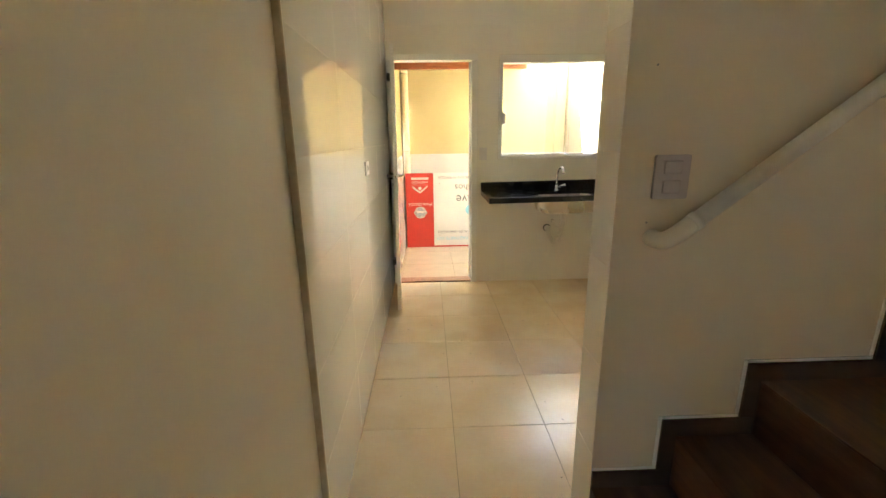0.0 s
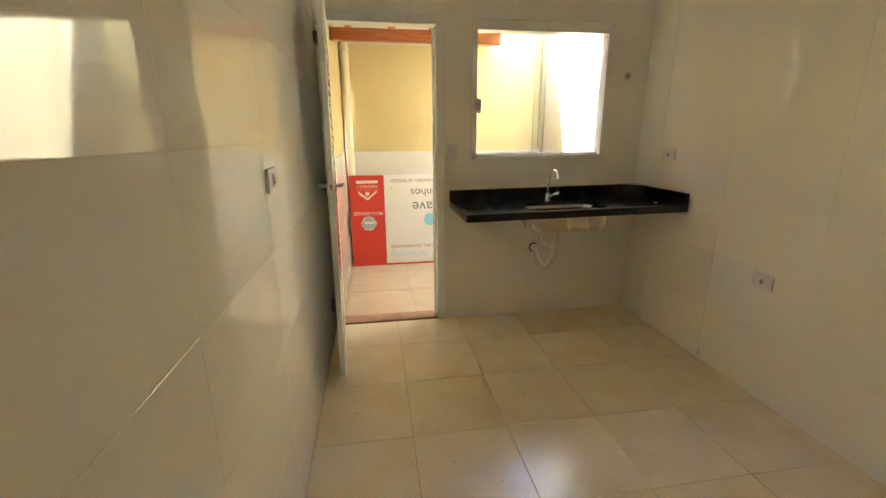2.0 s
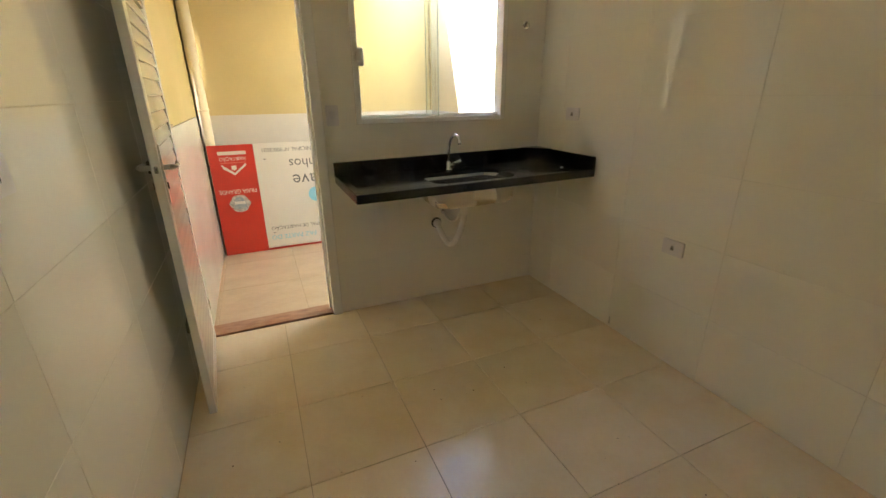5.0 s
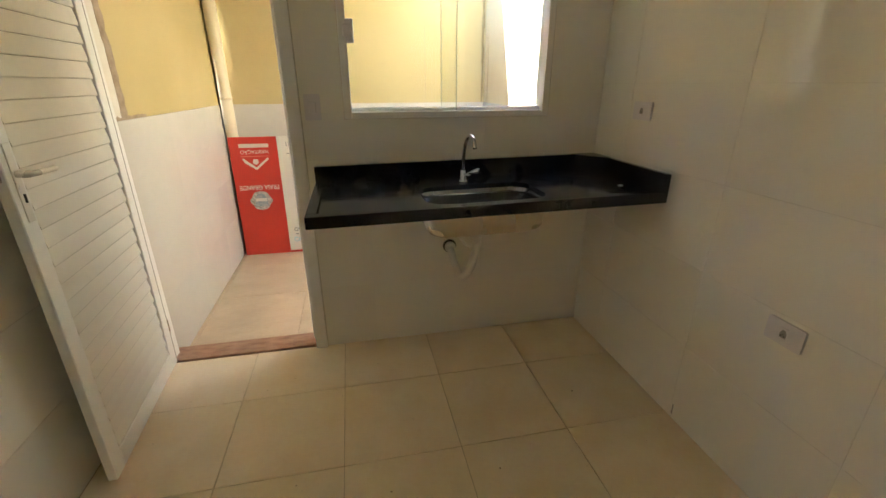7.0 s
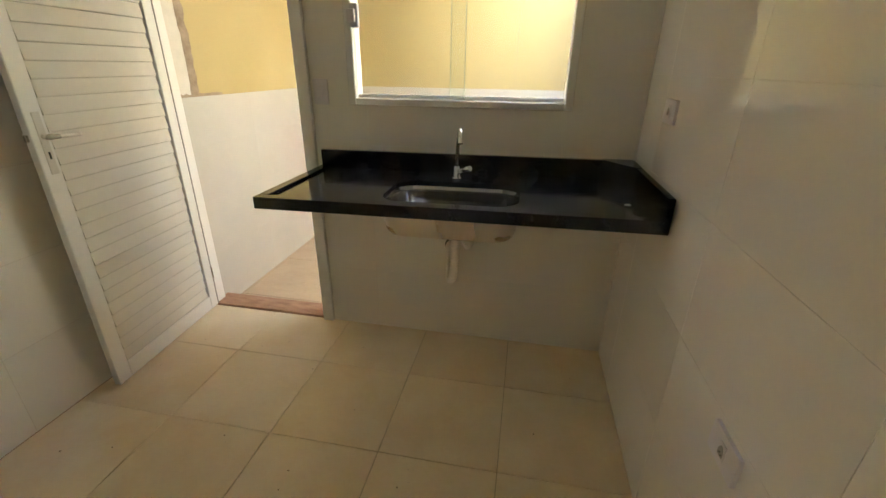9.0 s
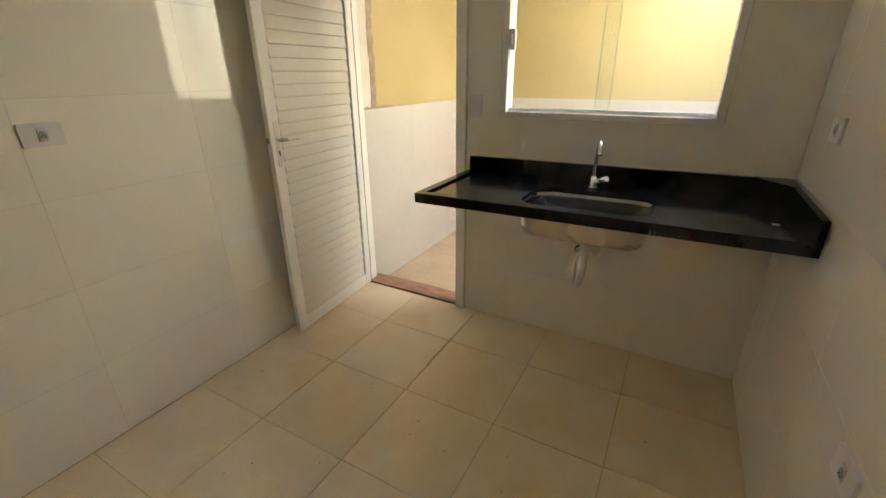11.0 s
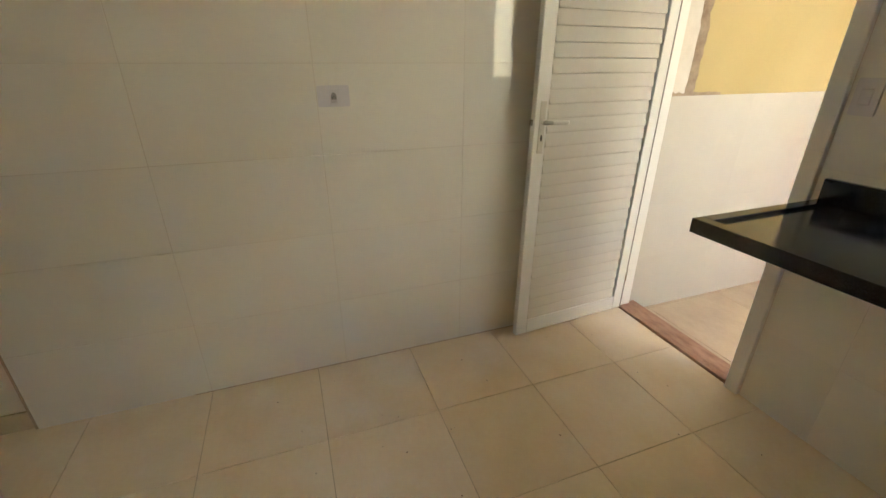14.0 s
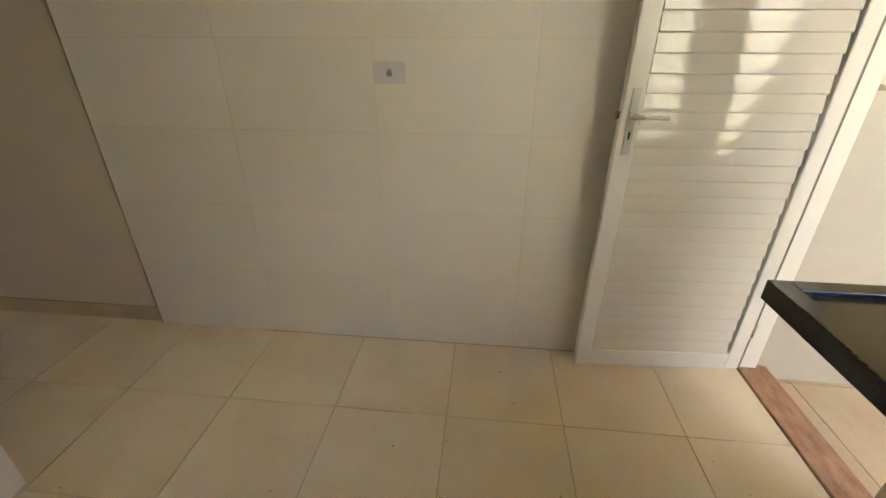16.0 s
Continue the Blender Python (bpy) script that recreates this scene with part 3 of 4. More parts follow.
def countertop():
    ob = thing("countertop", "black speckled granite worktop with raised rim and backsplash", "countertop")
    # slab with a rounded cut-out for the basin
    hole = rounded(SX0, SX1, SY0, SY1, 0.085)
    outer = []
    for x, y in hole:
        cx, cy = (SX0 + SX1) / 2, (SY0 + SY1) / 2
        dx, dy = x - cx, y - cy
        k = min(((CX1 - cx) if dx > 0 else (CX0 - cx)) / dx if abs(dx) > 1e-6 else 1e9, ((CY1 - cy) if dy > 0 else (CY0 - cy)) / dy if abs(dy) > 1e-6 else 1e9)
        outer.append((cx + dx * k, cy + dy * k))
    bm = bmesh.new()
    n = len(hole)
    ring = {}
    for name, src, z in (("ht", hole, CZ), ("ot", outer, CZ), ("hb", hole, CZ - 0.02), ("ob", outer, CZ - 0.02)):
        ring[name] = [bm.verts.new((x, y, z)) for x, y in src]
    for j in range(n):
        i = (j + 1) % n
        bm.faces.new((ring["ht"][j], ring["ht"][i], ring["ot"][i], ring["ot"][j]))
        bm.faces.new((ring["hb"][i], ring["hb"][j], ring["ob"][j], ring["ob"][i]))
        bm.faces.new((ring["ht"][i], ring["ht"][j], ring["hb"][j], ring["hb"][i]))
        bm.faces.new((ring["ot"][j], ring["ot"][i], ring["ob"][i], ring["ob"][j]))
    for cx, cy in ((CX0, CY0), (CX1, CY0), (CX1, CY1), (CX0, CY1)):
        for k in range(n):
            a, b = outer[k], outer[(k + 1) % n]
            if abs(a[0] - b[0]) > 1e-5 and abs(a[1] - b[1]) > 1e-5 and min(a[0], b[0]) - 1e-5 <= cx <= max(a[0], b[0]) + 1e-5 and min(a[1], b[1]) - 1e-5 <= cy <= max(a[1], b[1]) + 1e-5:
                t, u = bm.verts.new((cx, cy, CZ)), bm.verts.new((cx, cy, CZ - 0.02))
                i = (k + 1) % n
                bm.faces.new((ring["ot"][k], ring["ot"][i], t))
                bm.faces.new((ring["ob"][i], ring["ob"][k], u))
    part("slab", bm, M_GRANITE_TOP, ob)
    part("front_rim", box(CX0 - 0.008, CX1, CY0 - 0.012, CY0 + 0.030, 0.868, 0.913, bevel=0.002), M_GRANITE, ob)
    part("side_rim", box(CX0 - 0.008, CX0 + 0.032, CY0 + 0.0305, CY1 - 0.024, 0.868, 0.913, bevel=0.002), M_GRANITE, ob)
    part("backsplash", box(CX0 - 0.006, 2.404, CY1 - 0.021, CY1, CZ + 0.0005, 0.985, bevel=0.0015), M_GRANITE, ob)
    m = Matrix.Translation((0, 0, CZ + 0.0005))
    part("corner_splash", prism([(2.4045, CY1), (2.4045, CY1 - 0.021), (CX1 - 0.021, 4.350), (CX1, 4.350), (CX1, CY1)], 0.0845, m), M_GRANITE, ob)
    part("side_splash", add_box(box(CX1 - 0.021, CX1, CY0 + 0.0303, 4.3495, CZ + 0.0005, 0.986, bevel=0.0015), CX1 - 0.021, CX1, CY0 - 0.012, CY0 + 0.0303, 0.9133, 0.986, bevel=0.0015), M_GRANITE, ob)
    ob.matrix_basis = SLOPE
    return ob


countertop()


def sink():
    ob = thing("sink", "stainless steel basin set under the granite worktop", "sink")
    bm, bo = bmesh.new(), bmesh.new()
    levels = [(0.0, CZ - 0.0205, 0.085)]
    for k in range(1, 13):
        u = k / 12
        levels.append((0.004 + 0.012 * u + 0.044 * u ** 7, CZ - 0.022 - 0.133 * (1 - (1 - u) ** 1.25), 0.085 - 0.02 * u))
    for target, grow, drop in ((bm, 0.0, 0.0), (bo, 0.0025, 0.0025)):
        rings = []
        for inset, z, r in levels:
            rings.append([target.verts.new((x, y, z - drop)) for x, y in rounded(SX0 - 0.004 + inset - grow, SX1 + 0.004 - inset + grow, SY0 - 0.004 + inset - grow, SY1 + 0.004 - inset + grow, r)])
        for a, b in zip(rings, rings[1:]):
            for j in range(len(a)):
                f = target.faces.new((a[j], a[(j + 1) % len(a)], b[(j + 1) % len(a)], b[j]))
                f.smooth = True
        target.faces.new(rings[-1])
    part("basin", bm, M_STEEL, ob)
    part("basin_underside", bo, M_STEELU, ob, "satin beige-grey outside of the basin")
    part("drain", tube([(1.812, 4.215, CZ - 0.1545), (1.812, 4.215, CZ - 0.151)], 0.045, 24), M_CHROME, ob, "chrome drain ring")
    part("drain_cup", tube([(1.812, 4.215, CZ - 0.1505), (1.812, 4.215, CZ - 0.1495)], 0.025, 20), M_HOLE, ob)
    ob.matrix_basis = SLOPE
    return ob


sink()


def tap():
    ob = thing("faucet", "chrome gooseneck faucet with a side lever behind the sink", "faucet")
    bx, by = 1.786, 4.386
    part("base", tube([(bx, by, CZ), (bx, by, CZ + 0.006), (bx, by, CZ + 0.008), (bx, by, CZ + 0.05), (bx, by, CZ + 0.055)], [0.024, 0.024, 0.015, 0.014, 0.010], 20), M_CHROME, ob)
    neck = bend([(bx, by, CZ + 0.05), (bx + 0.002, by - 0.002, CZ + 0.12), (bx + 0.008, by - 0.012, CZ + 0.18), (bx + 0.018, by - 0.045, CZ + 0.215), (bx + 0.026, by - 0.085, CZ + 0.205), (bx + 0.029, by - 0.1, CZ + 0.165)], 6)
    part("spout", tube(neck, [0.0085] * (len(neck) - 4) + [0.0095] * 4, 14), M_CHROME, ob)
    ob.matrix_basis = SLOPE
    part("lever", tube([(bx + 0.008, by - 0.008, CZ + 0.03), (bx + 0.022, by - 0.019, CZ + 0.037), (bx + 0.0225, by - 0.0194, CZ + 0.0373), (bx + 0.064, by - 0.052, CZ + 0.058), (bx + 0.0645, by - 0.0524, CZ + 0.0582)], [0.008, 0.008, 0.0125, 0.0125, 0.0115], 16), M_CHROME, ob)
    return ob


tap()


def trap():
    ob = thing("sink_trap", "white plastic siphon pipe under the sink basin", "pipe")
    part("tailpiece", tube([(1.812, 4.215, 0.752), (1.812, 4.215, 0.738), (1.812, 4.215, 0.737), (1.812, 4.215, 0.706), (1.812, 4.215, 0.705), (1.812, 4.215, 0.66)], [0.034, 0.034, 0.026, 0.026, 0.021, 0.021], 20), M_PVC, ob)
    path = bend([(1.812, 4.215, 0.67), (1.811, 4.225, 0.62), (1.803, 4.258, 0.53), (1.789, 4.305, 0.458), (1.772, 4.350, 0.432), (1.761, 4.410, 0.458), (1.754, 4.46, 0.502), (1.751, 4.492, 0.530), (1.750, 4.512, 0.536)], 8)
    part("hose", tube(path, [0.0185 + 0.0012 * (k % 2) for k in range(len(path))], 16), M_PVC, ob)
    part("wall_collar", tube([(1.750, 4.5155, 0.536), (1.750, 4.504, 0.536), (1.750, 4.502, 0.536)], [0.036, 0.0345, 0.031], 20), M_RUBBER, ob, "black rubber seal at the wall")
    part("wall_elbow", tube([(1.750, 4.514, 0.536), (1.750, 4.488, 0.535), (1.751, 4.480, 0.531)], [0.029, 0.029, 0.024], 20), M_PVC, ob)
    part("overflow_hose", tube(bend([(1.800, 4.5165, 0.607), (1.801, 4.495, 0.604), (1.806, 4.470, 0.580), (1.826, 4.440, 0.560), (1.852, 4.415, 0.566), (1.868, 4.390, 0.610), (1.872, 4.365, 0.680), (1.872, 4.345, 0.760)], 6), 0.0075, 10), M_PVC, ob, "thin pale overflow hose")
    part("outlet_ring", tube([(1.800, 4.5165, 0.607), (1.800, 4.508, 0.607)], 0.015, 16), M_SATIN, ob, "small metal ring round the hose at the wall")
    return ob


trap()


# ---- plates on the walls ----
def wall_plate(label, m, kind_of="socket", size=(0.118, 0.076), plastic=M_PLATE):
    """A plate in the xy plane, facing +z, placed by m."""
    ob = thing("wall_socket" if kind_of == "socket" else "light_switch", label, "socket" if kind_of == "socket" else "switch", "sockets on the tiled walls" if kind_of == "socket" else "")
    w, h = size
    plate = part("plate", prism(rounded(-w / 2, w / 2, -h / 2, h / 2, 0.006, 3), 0.009, Matrix.Translation((0, 0, 0.0005))), plastic, ob)
    if kind_of == "socket":
        part("module", box(-0.013, 0.013, -0.021, 0.021, 0.0095, 0.0125, bevel=0.0015), plastic, ob)
        part("recess", prism([(-0.010, -0.009), (0.010, -0.009), (0.010, 0.009), (-0.010, 0.009)][:2] + [(0.010, 0.006), (0.004, 0.016), (-0.004, 0.016), (-0.010, 0.006)], 0.001, Matrix.Translation((0, -0.003, 0.0126))), M_SOCKET, ob)
        for hx, hy in ((-0.005, -0.006), (0.0, -0.001), (0.005, -0.006)):
            part("pin_hole", prism([(hx + 0.0022 * math.cos(k), hy + 0.0022 * math.sin(k)) for k in (0.0, 1.05, 2.1, 3.14, 4.2, 5.25)], 0.0005, Matrix.Translation((0, 0, 0.0137))), M_HOLE, ob)
    elif kind_of == "double":
        for s in (-0.027, 0.027):
            part("rocker", box(-0.026, 0.026, s - 0.018, s + 0.018, 0.0095, 0.0135, bevel=0.002), plastic, ob)
    else:
        part("rocker", box(-0.016, 0.016, -0.024, 0.024, 0.0095, 0.0135, bevel=0.002), plastic, ob)
    ob.matrix_basis = m
    return ob


ON_LEFT = Matrix(((0, 0, 1, 0), (1, 0, 0, 0), (0, 1, 0, 0), (0, 0, 0, 1)))      # u = y, v = z, out = +x
ON_RIGHT = Matrix(((0, 0, -1, 0), (-1, 0, 0, 0), (0, 1, 0, 0), (0, 0, 0, 1)))   # u = -y, v = z, out = -x
ON_BACK = Matrix(((1, 0, 0, 0), (0, 0, -1, 0), (0, 1, 0, 0), (0, 0, 0, 1)))     # u = x, v = z, out = -y
ON_FAR = Matrix(((-1, 0, 0, 0), (0, 0, 1, 0), (0, 1, 0, 0), (0, 0, 0, 1)))      # u = -x, v = z, out = +y
wall_plate("pale plastic socket plate on the glossy tiled wall", Matrix.Translation((XL, 2.973, 1.231)) @ ON_LEFT)
wall_plate("pale plastic socket plate low on the tiled wall", Matrix.Translation((XR, 3.322, 0.628)) @ ON_RIGHT)
wall_plate("pale plastic socket plate above the granite worktop", Matrix.Translation((XR, 4.166, 1.233)) @ ON_RIGHT)
wall_plate("pale plastic switch plate between door and window", Matrix.Translation((1.120, YB, 1.248)) @ ON_BACK, "switch", (0.070, 0.112))
wall_plate("grey plastic double switch plate beside the stairs", Matrix.Translation((1.2845, SW0, 1.275)) @ ON_BACK, "double", (0.099, 0.122), M_DIM)


def stub():
    ob = thing("water_point", "chrome capped water outlet on the tiled wall", "pipe fitting")
    part("flange", tube([(2.388, 4.5165, 1.764), (2.388, 4.5110, 1.764), (2.388, 4.5090, 1.764)], [0.024, 0.023, 0.012], 18), M_CHROME, ob)
    part("plug", tube([(2.388, 4.5090, 1.764), (2.388, 4.4870, 1.764), (2.388, 4.4850, 1.764)], [0.011, 0.011, 0.009], 8), M_SATIN, ob)
    return ob


stub()


# A small flattened white spot towards the worktop's right end.
def putty():
    ob = thing("white_blob", "small white blob on the granite worktop", "putty")
    bm = bmesh.new()
    bmesh.ops.create_icosphere(bm, subdivisions=2, radius=1.0, matrix=Matrix.Translation((2.445, 4.115, CZ + 0.0015)) @ Matrix.Diagonal((0.013, 0.006, 0.003, 1)))
    for v in bm.verts:
        v.co += Vector((noise.noise(v.co * 300), noise.noise(v.co * 310), 0)) * 0.0015
        v.co.z = max(v.co.z, CZ + 0.0002)
    part("blob", bm, M_SKIM, ob)
    ob.matrix_basis = SLOPE
    return ob


putty()


def floor_marks():
    """Scattered crumbs of mortar and dirt left on the floor tiles."""
    rng = random.Random(12)
    bm = bmesh.new()
    for k in range(60):
        x, y, r = rng.uniform(0.35, 2.4), rng.uniform(1.9, 4.4), rng.uniform(0.0012, 0.004) * (1.0 if k % 9 else 1.6)
        bmesh.ops.create_icosphere(bm, subdivisions=1, radius=r, matrix=Matrix.Translation((x, y, r * 0.35)) @ Matrix.Diagonal((1, rng.uniform(0.5, 1.2), 0.4, 1)))
    tagged(part("mortar_crumbs", bm, M_MORTAR), "tiny brown mortar crumbs scattered on the floor tiles", "dirt", kind="stuff")


floor_marks()

# ---- stairs ----
STEPS = [(1.1395, 0.230), (1.407, 0.424), (1.662, 0.621), (2.070, 0.818)]
SY_0 = 0.83


def stairs():
    ob = tagged(new("stairs"), "dark brown wood-look tiled stairs with matching skirting", "stairs", kind="structure")
    prev = 0.0
    for k, (x, z) in enumerate(STEPS):
        xe = STEPS[k + 1][0] if k + 1 < len(STEPS) else XR + 0.001
        part("step_core", box(x + 0.01, XR + 0.001, SY_0, SW0 - 0.0005, prev, z - 0.0085), M_GROUT, ob)
        part("tread", box(x - 0.004, xe + 0.0085, SY_0 - 0.004, SW0 - 0.001, z - 0.008, z, bevel=0.0015), M_STAIR, ob)
        part("riser", box(x, x + 0.0095, SY_0, SW0 - 0.001, prev + 0.0005, z - 0.0085, bevel=0.001), M_STAIR, ob)
        top = z + 0.062
        part("skirting", box(x - 0.052 if k else SWX + 0.002, xe, SW0 - 0.010, SW0 - 0.0005, prev + (0.0625 if k else 0.0), top, bevel=0.001), M_SKIRT, ob)
        part("paint_edge", box(x - 0.052 if k else SWX + 0.002, xe - 0.0525 if k + 1 < len(STEPS) else xe, SW0 - 0.006, SW0 - 0.0005, top + 0.0005, top + 0.013, bevel=0.002), M_CEIL, ob, "white filler line above the skirting")
        if k:
            part("paint_edge", box(x - 0.066, x - 0.0525, SW0 - 0.006, SW0 - 0.0005, prev + 0.063 + 0.013, top + 0.013, bevel=0.002), M_CEIL, ob, "white filler line beside the skirting")
        prev = z
    return ob


stairs()


def handrail():
    ob = thing("handrail", "thick white round handrail mounted along the stair wall", "handrail")
    y = 1.627
    line = bend([(1.247, SW0 - 0.001, 1.103), (1.249, 1.671, 1.101), (1.257, 1.640, 1.105), (1.283, y, 1.124), (1.331, y, 1.161)], 6)
    part("elbow", tube(line, 0.0245, 20), M_PVC, ob)
    part("bar", tube([(1.328, y, 1.1588), (2.462, y, 2.046)], 0.0225, 20), M_PVC, ob)
    part("elbow_ring", tube([(1.321, y, 1.1535), (1.338, y, 1.1665)], 0.0262, 20), M_PVC, ob)
    for x in (1.855, 2.36):
        z = 1.1588 + (x - 1.328) * 0.7823
        part("bracket", tube(bend([(x - 0.01, SW0 - 0.001, z - 0.075), (x - 0.005, 1.665, z - 0.08), (x, y, z - 0.022)], 5), 0.006, 10), M_SATIN, ob, "small metal bracket")
        part("bracket_plate", tube([(x - 0.01, SW0 - 0.0005, z - 0.075), (x - 0.01, SW0 - 0.004, z - 0.075)], 0.018, 16), M_SATIN, ob)
    return ob


handrail()
for x, z in ((1.231, 1.146), (1.215, 1.568)):
    s = thing("screw", "small grey screw head in the stair wall", "screw")
    part("head", tube([(x, SW0 - 0.0003, z), (x, SW0 - 0.0025, z)], 0.003, 10), M_SOCKET, s)


# ---- yard things ----
HOOKS = ((0.795, 0.140), (0.802, 0.836))   # wire hooks near the panel's edge


def sign():
    """Built upright in its own plane, then stood on its head against the wall."""
    ob = thing("sign_board", "red and white printed sign board standing upside down against the wall", "sign")
    W, H, T = 1.25, 1.005, 0.012
    red_w = 0.372
    # u runs along the board as it is read, v upwards; the red panel is at the reader's far end
    part("red_panel", box(W - red_w, W, 0, H, 0.004, T, bevel=0.001), M_RED, ob, "red panel with white emblem")
    part("white_panel", box(0, W - red_w - 0.001, 0.0, H - 0.02, 0.006, T + 0.002, bevel=0.001), M_SIGN, ob, "white printed panel")
    part("edge_strip", box(0, W - red_w - 0.001, H - 0.019, H, 0.006, T + 0.003, bevel=0.001), M_RED, ob)
    part("backing", box(0.01, W - 0.01, 0.01, H - 0.01, 0.0, 0.0035), M_SATIN, ob)
    zt = T + 0.0026

    def line(body, size, u_end, v, mat, narrow=1.0):
        bm = letters(body, size, "RIGHT")
        bm.transform(Matrix.Translation((u_end, v, zt)) @ Matrix.Diagonal((narrow, 1, 1, 1)))
        spell("letter", bm, mat, ob)

    e = W - red_w - 0.05
    line("FAZ PARTE DO", 0.062, e + 0.01, H - 0.14, M_BLUE)
    line("MUNICIPAL DE HABITAÇÃO", 0.048, e, H - 0.225, M_INK)
    line("chave", 0.17, W - red_w - 0.30, 0.30, M_INK)
    line("sonhos", 0.125, W - red_w - 0.285, 0.155, M_INK)
    line("MUNICIPAL N°900/2021", 0.05, e - 0.01, 0.045, M_INK)
    blob = bmesh.new()
    bmesh.ops.create_circle(blob, cap_ends=True, segments=24, radius=0.07, matrix=Matrix.Translation((W - red_w - 0.50, 0.50, zt)))
    part("blue_shape", blob, M_BLUE, ob)
    # red panel: crest, town name, house emblem, bar
    zr = T + 0.0006
    c = W - red_w / 2 - 0.005

    def rline(body, size, v, narrow=1.0):
        bm = letters(body, size, "CENTER")
        bm.transform(Matrix.Translation((c, v, zr)) @ Matrix.Diagonal((narrow, 1, 1, 1)))
        spell("letter", bm, M_SIGN, ob)

    rline("PRAIA GRANDE", 0.055, 0.395, 0.82)
    rline("HABITAÇÃO", 0.044, 0.105, 0.88)
    part("bar", prism([(c - 0.115, 0.055), (c + 0.115, 0.055), (c + 0.115, 0.085), (c - 0.115, 0.085)], 0.001, Matrix.Translation((0, 0, zr - 0.0005))), M_SIGN, ob)
    part("bar", prism([(c - 0.11, 0.152), (c + 0.11, 0.152), (c + 0.11, 0.158), (c - 0.11, 0.158)], 0.001, Matrix.Translation((0, 0, zr - 0.0005))), M_PINK, ob)
    part("house_emblem", prism([(c - 0.105, 0.18), (c - 0.098, 0.165), (c, 0.245), (c + 0.075, 0.185), (c + 0.075, 0.205), (c + 0.09, 0.205), (c + 0.09, 0.17), (c + 0.105, 0.178), (c, 0.267)], 0.001, Matrix.Translation((0, 0, zr - 0.0005))), M_SIGN, ob)
    part("house_emblem", prism([(c - 0.018, 0.18), (c + 0.018, 0.18), (c + 0.022, 0.21), (c, 0.225), (c - 0.022, 0.21)], 0.001, Matrix.Translation((0, 0, zr - 0.0005))), M_SIGN, ob)
    shield = [(c - 0.05, 0.56), (c + 0.05, 0.56), (c + 0.05, 0.50), (c + 0.03, 0.462), (c, 0.448), (c - 0.03, 0.462), (c - 0.05, 0.50)]
    ringp = [(c + 0.084 * math.cos(t) * (1 + 0.10 * math.cos(6 * t)), 0.525 + 0.080 * math.sin(t)) for t in [2 * math.pi * k / 28 for k in range(28)]]
    part("crest", prism(ringp, 0.001, Matrix.Translation((0, 0, zr - 0.0005))), M_CREST, ob)
    part("crest_shield", prism(shield, 0.001, Matrix.Translation((0, 0.012, zr + 0.0008))), M_SHIELD, ob)
    part("crest_band", prism([(c - 0.045, 0.525), (c + 0.045, 0.525), (c + 0.045, 0.55), (c - 0.045, 0.55)], 0.001, Matrix.Translation((0, -0.02, zr + 0.0021))), M_SIGN, ob)
    for u, v in HOOKS:
        part("hook", tube(bend([(u - 0.008, v, T + 0.003), (u - 0.008, v, T + 0.012), (u + 0.008, v, T + 0.012), (u + 0.008, v, T + 0.003)], 4), 0.003, 8), M_BAR, ob, "small dark wire hook")
    # on its head: u runs towards -x, v downwards; it leans back a little
    lean = radians(2.6)
    up = Vector((0, math.sin(lean), math.cos(lean)))
    out = Vector((0, -math.cos(lean), math.sin(lean)))
    base = Vector((0.300 + W, 6.180, YZ + 0.001))
    top = base + up * H
    m = Matrix.Identity(4)
    for r in range(3):
        m[r][0], m[r][1], m[r][2], m[r][3] = (-1, 0, 0)[r], -up[r], out[r], top[r]
    ob.matrix_basis = m
    return ob


sign()


def downpipe():
    ob = thing("downpipe", "cream painted plastic downpipe in the corner of the yard", "pipe")
    part("pipe", tube([(0.325, 6.285, YZ), (0.325, 6.285, 2.3)], 0.046, 24), M_CREAM, ob)
    for z in (1.24, 2.2):
        part("clip", tube([(0.325, 6.285, z - 0.012), (0.325, 6.285, z + 0.012)], 0.0495, 24), M_CREAM, ob)
    return ob


downpipe()


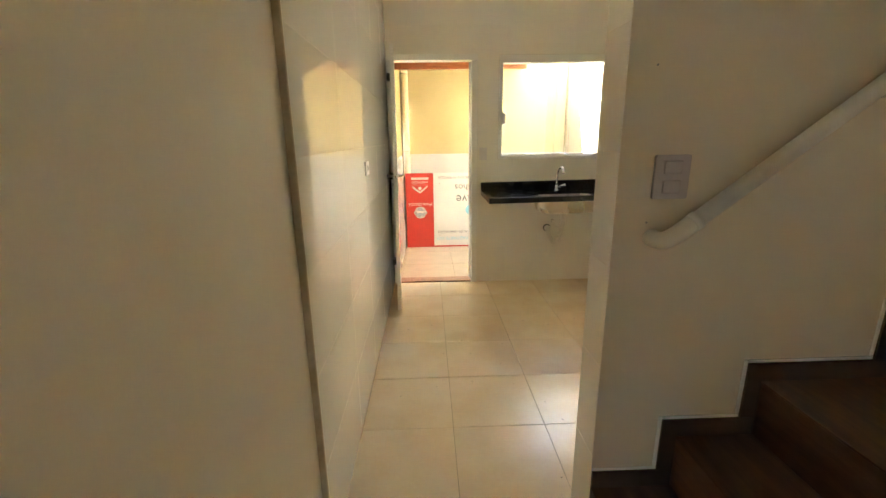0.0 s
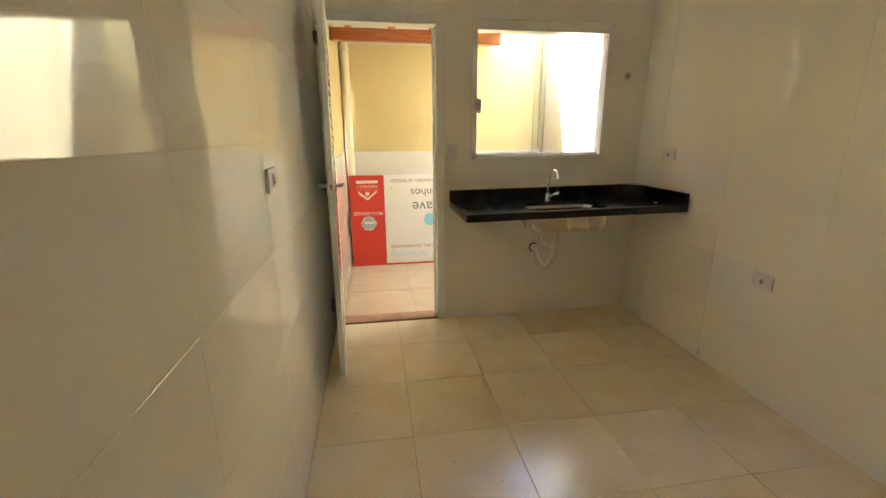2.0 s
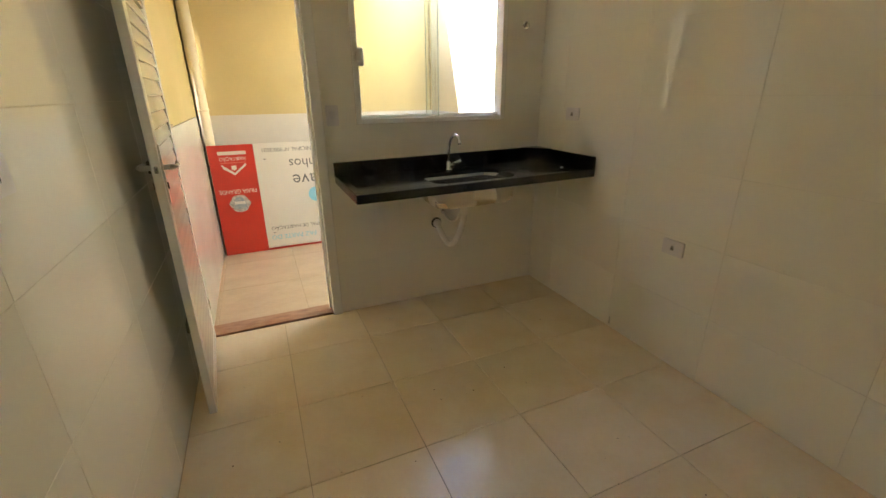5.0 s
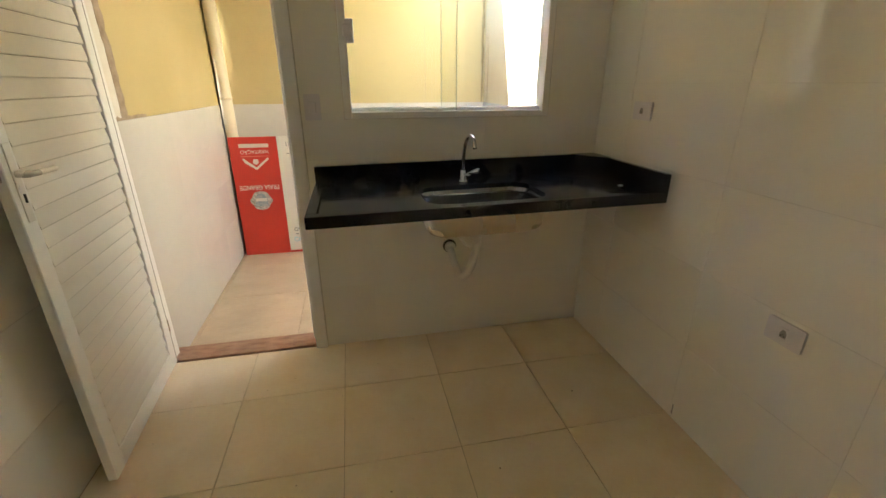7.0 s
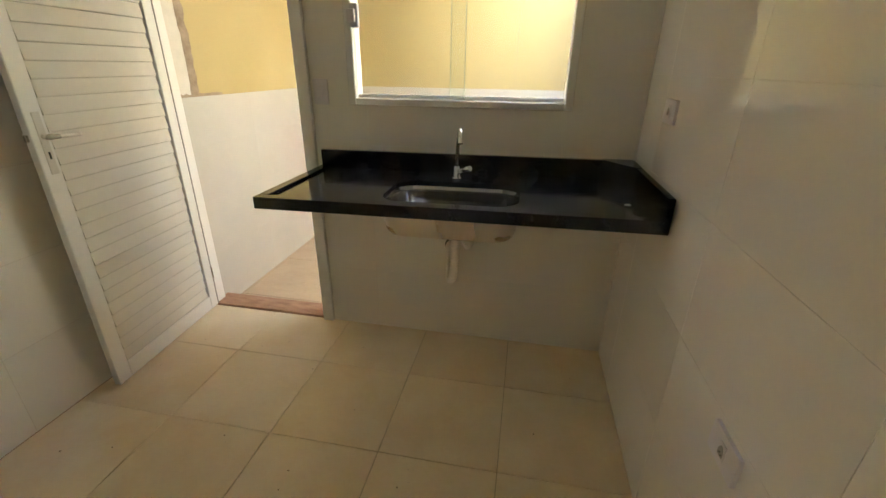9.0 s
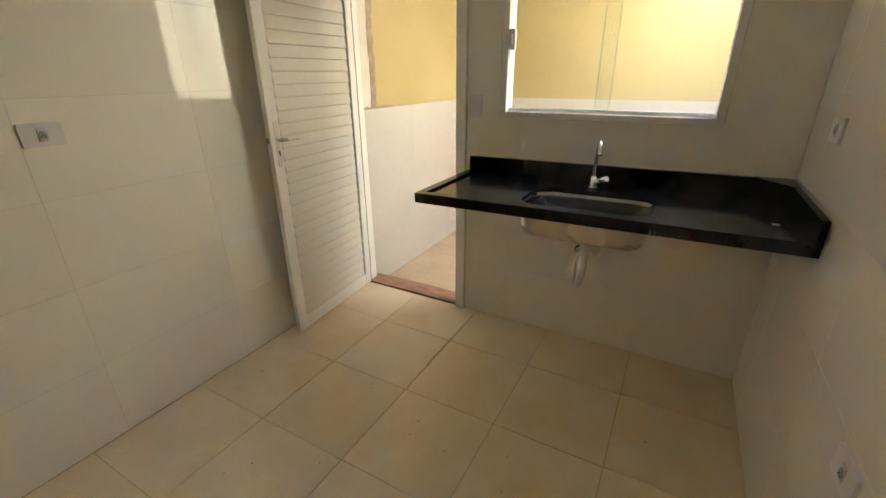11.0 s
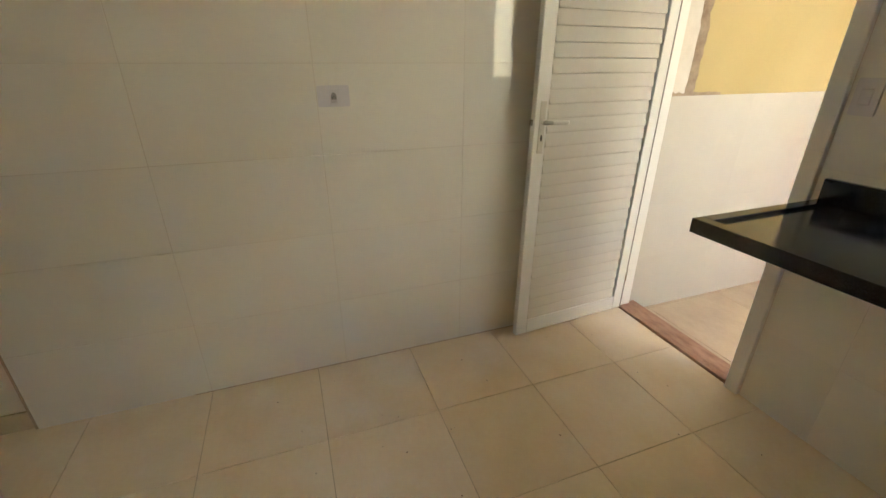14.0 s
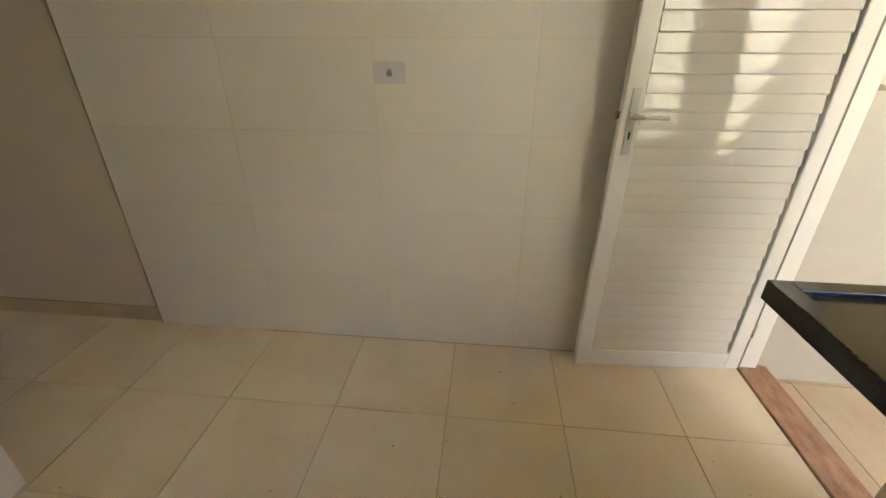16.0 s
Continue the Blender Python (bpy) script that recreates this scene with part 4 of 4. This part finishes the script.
def lean_to():
    ob = thing("lean_to_roof", "red varnished timber beam and rafters under a pale roof", "roof")
    y = 5.40
    part("beam", box(YX0 + 0.001, 1.70, y - 0.03, y + 0.03, 2.112, 2.208, bevel=0.004), M_WOOD, ob)
    for x in (0.42, 0.78, 1.14, 1.50):
        bm = box(x - 0.025, x + 0.025, 4.605, 5.67, -0.05, 0.05, bevel=0.003)
        bm.transform(Matrix.Translation((0, y, 2.258)) @ pose(0, 0, 0, -2.5, 0, 0) @ Matrix.Translation((0, -y, 0)))
        part("rafter", bm, M_WOOD, ob)
    bm = box(1.66, 1.70, 4.605, 5.75, -0.06, 0.05, bevel=0.003)
    bm.transform(Matrix.Translation((0, y, 2.258)) @ pose(0, 0, 0, -2.5, 0, 0) @ Matrix.Translation((0, -y, 0)))
    part("end_rafter", bm, M_WOOD, ob)
    bm = box(YX0 + 0.002, 1.86, 4.605, 6.00, 0.052, 0.075)
    bm.transform(Matrix.Translation((0, y, 2.258)) @ pose(0, 0, 0, -2.5, 0, 0) @ Matrix.Translation((0, -y, 0)))
    part("roof_sheet", bm, M_ROOF, ob, "pale roof sheet")
    bm = box(YX0 + 0.002, 1.86, 6.0005, 6.335, 0.052, 0.075)
    bm.transform(Matrix.Translation((0, y, 2.258)) @ pose(0, 0, 0, -2.5, 0, 0) @ Matrix.Translation((0, -y, 0)))
    part("roof_sheet", bm, M_ROOF, ob, "pale roof sheet")
    # added strip, never in view, that stops sun slipping through onto the worktop
    part("sun_block", box(1.861, 2.25, 4.605, 4.80, 2.30, 2.325), M_ROOF, ob, "unseen narrow sheet added to keep sun out of the window")
    return ob


lean_to()


def ragged(y0, y1, z0, z1, step, rough, wall_x, h, vertical=True, lean_a=0.0, lean_b=0.0):
    """A strip with torn edges on the left yard wall."""
    rng = random.Random(int((y0 + z0) * 1000))
    a, b = [], []
    n = max(2, int((z1 - z0 if vertical else y1 - y0) / step))
    for k in range(n + 1):
        t = k / n
        if vertical:
            w = 0.5 + 0.5 * math.sin(t * 9.0 + 1.0)
            a.append((y0 + rng.uniform(-rough, rough) * 0.5 + lean_a * (0.03 * w + 0.09 * t), z0 + t * (z1 - z0)))
            b.append((y1 + rng.uniform(-rough, rough) + lean_b * (0.03 * w + 0.09 * t), z0 + t * (z1 - z0)))
        else:
            a.append((y0 + t * (y1 - y0), z0))
            b.append((y0 + t * (y1 - y0), z1 + rng.uniform(-rough, rough) * (1 - 0.6 * t)))
    return prism(a + b[::-1], h, Matrix.Translation((wall_x, 0, 0)) @ ON_LEFT)


part("skim_patch", ragged(4.602, 4.69, 1.196, 2.6, 0.05, 0.006, YX0, 0.002, True, 0.0, 1.0), M_SKIM, yard_left, "bare white patch beside the door")
part("cement_patch", ragged(4.672, 4.726, 1.196, 2.6, 0.03, 0.009, YX0, 0.003, True, 1.0, 1.0), M_RAW, yard_left, "ragged strip of raw cement")
part("cement_patch", ragged(4.602, 4.95, 1.192, 1.207, 0.02, 0.006, YX0, 0.0035, False), M_RAW, yard_left, "ragged strip of raw cement")
part("crack", prism([(1.9430, 1.19), (1.9455, 1.19), (1.9470, 1.6), (1.9450, 2.0), (1.9465, 2.69), (1.9435, 2.69), (1.9425, 2.0), (1.9440, 1.6)], 0.0012, Matrix.Translation((0, YY1, 0)) @ ON_BACK), M_RAW, yard_far, "thin straight crack in the paint")


def streak(x, w, z0, z1, seed):
    rng = random.Random(seed)
    n = 26
    a = [(x - w * (0.3 + 0.7 * rng.random()) * (0.4 + 0.6 * math.sin(math.pi * k / n)), z0 + (z1 - z0) * k / n) for k in range(n + 1)]
    b = [(x + w * (0.3 + 0.7 * rng.random()) * (0.4 + 0.6 * math.sin(math.pi * k / n)), z0 + (z1 - z0) * k / n) for k in range(n + 1)]
    return a + b[::-1]


part("mildew_streak", prism(streak(YX1 - 0.022, 0.018, 1.19, 2.45, 3), 0.0012, Matrix.Translation((0, YY1, 0)) @ ON_BACK), M_MILDEW, yard_far, "olive mildew streak in the wall corner")
part("mildew_streak", prism(streak(-YY1 + 0.10, 0.006, 1.19, 1.75, 5), 0.0012, Matrix.Translation((YX1, 0, 0)) @ ON_RIGHT), M_MILDEW, yard_right, "brown water streak")

# ---- tiles, last ----
fx = [XP] + [0.703 + 0.456 * k for k in range(0, 4)] + [XR + 0.001]
fy = [FRONT] + [4.145 - 0.4565 * k for k in range(14, -1, -1)] + [4.520]
lay_tiles(floor, fx, fy, Matrix.Identity(4), M_FLOOR, gap=0.0026, d=0.006, tilt=0.07)
ly = [Y_END] + [2.315 + 0.5955 * k for k in range(4)] + [YB - 0.001]
lay_tiles(wall_left, ly, WZ, Matrix.Translation((XL, 0, 0)) @ ON_LEFT, M_TILE, tilt=0.05, gap=0.0013)
bx = [XL + 0.001, 0.75, 1.34, 1.93, XR]
lay_tiles(wall_back, bx, WZ, Matrix.Translation((0, YB, 0)) @ ON_BACK, M_TILE, holes=(DOOR, (WIN[0] - 0.002, WIN[1] + 0.002, WIN[2] - 0.002, WIN[3] + 0.002)), tilt=0.02, gap=0.0002)
ry = [-YB, -4.26, -3.668, -3.076, -2.484, -SW1]
lay_tiles(wall_right, ry, WZ, Matrix.Translation((XR, 0, 0)) @ ON_RIGHT, M_TILE, tilt=0.02, gap=0.0009)
lay_tiles(wall_stair, [-SW1, -SW0], WZ, Matrix.Translation((SWX, 0, 0)) @ ON_RIGHT, M_TILE)
lay_tiles(wall_stair, [-XR, -1.93, -1.34, -SWX - 0.001], WZ, Matrix.Translation((0, SW1, 0)) @ ON_FAR, M_TILE)
gx = [YX0 - 0.15, 0.30, 0.875, 1.45, 2.025, YX1 + 0.01]
gy = [4.535, 4.77, 5.345, 5.92, YY1 + 0.01]
lay_tiles(yard, gx, gy, Matrix.Translation((0, 0, YZ)), M_YARD, gap=0.003)
WT = 1.192
lay_tiles(yard_left, [4.602, 5.2, 5.8, YY1 - 0.008], [YZ, 0.30, 0.62, 0.93, WT], Matrix.Translation((YX0 + 0.007, 0, 0)) @ ON_LEFT, M_WAIN, gap=-0.0012)
lay_tiles(yard_far, [YX0 + 0.001, 0.8, 1.4, 2.0, YX1 - 0.008], [YZ, 0.30, 0.62, 0.93, WT], Matrix.Translation((0, YY1 - 0.007, 0)) @ ON_BACK, M_WAIN, gap=-0.0012)
lay_tiles(yard_right, [-YY1 + 0.001, -5.9, -5.3, -4.61], [YZ, 0.30, 0.62, 0.93, WT], Matrix.Translation((YX1 - 0.007, 0, 0)) @ ON_RIGHT, M_WAIN, gap=-0.0012)
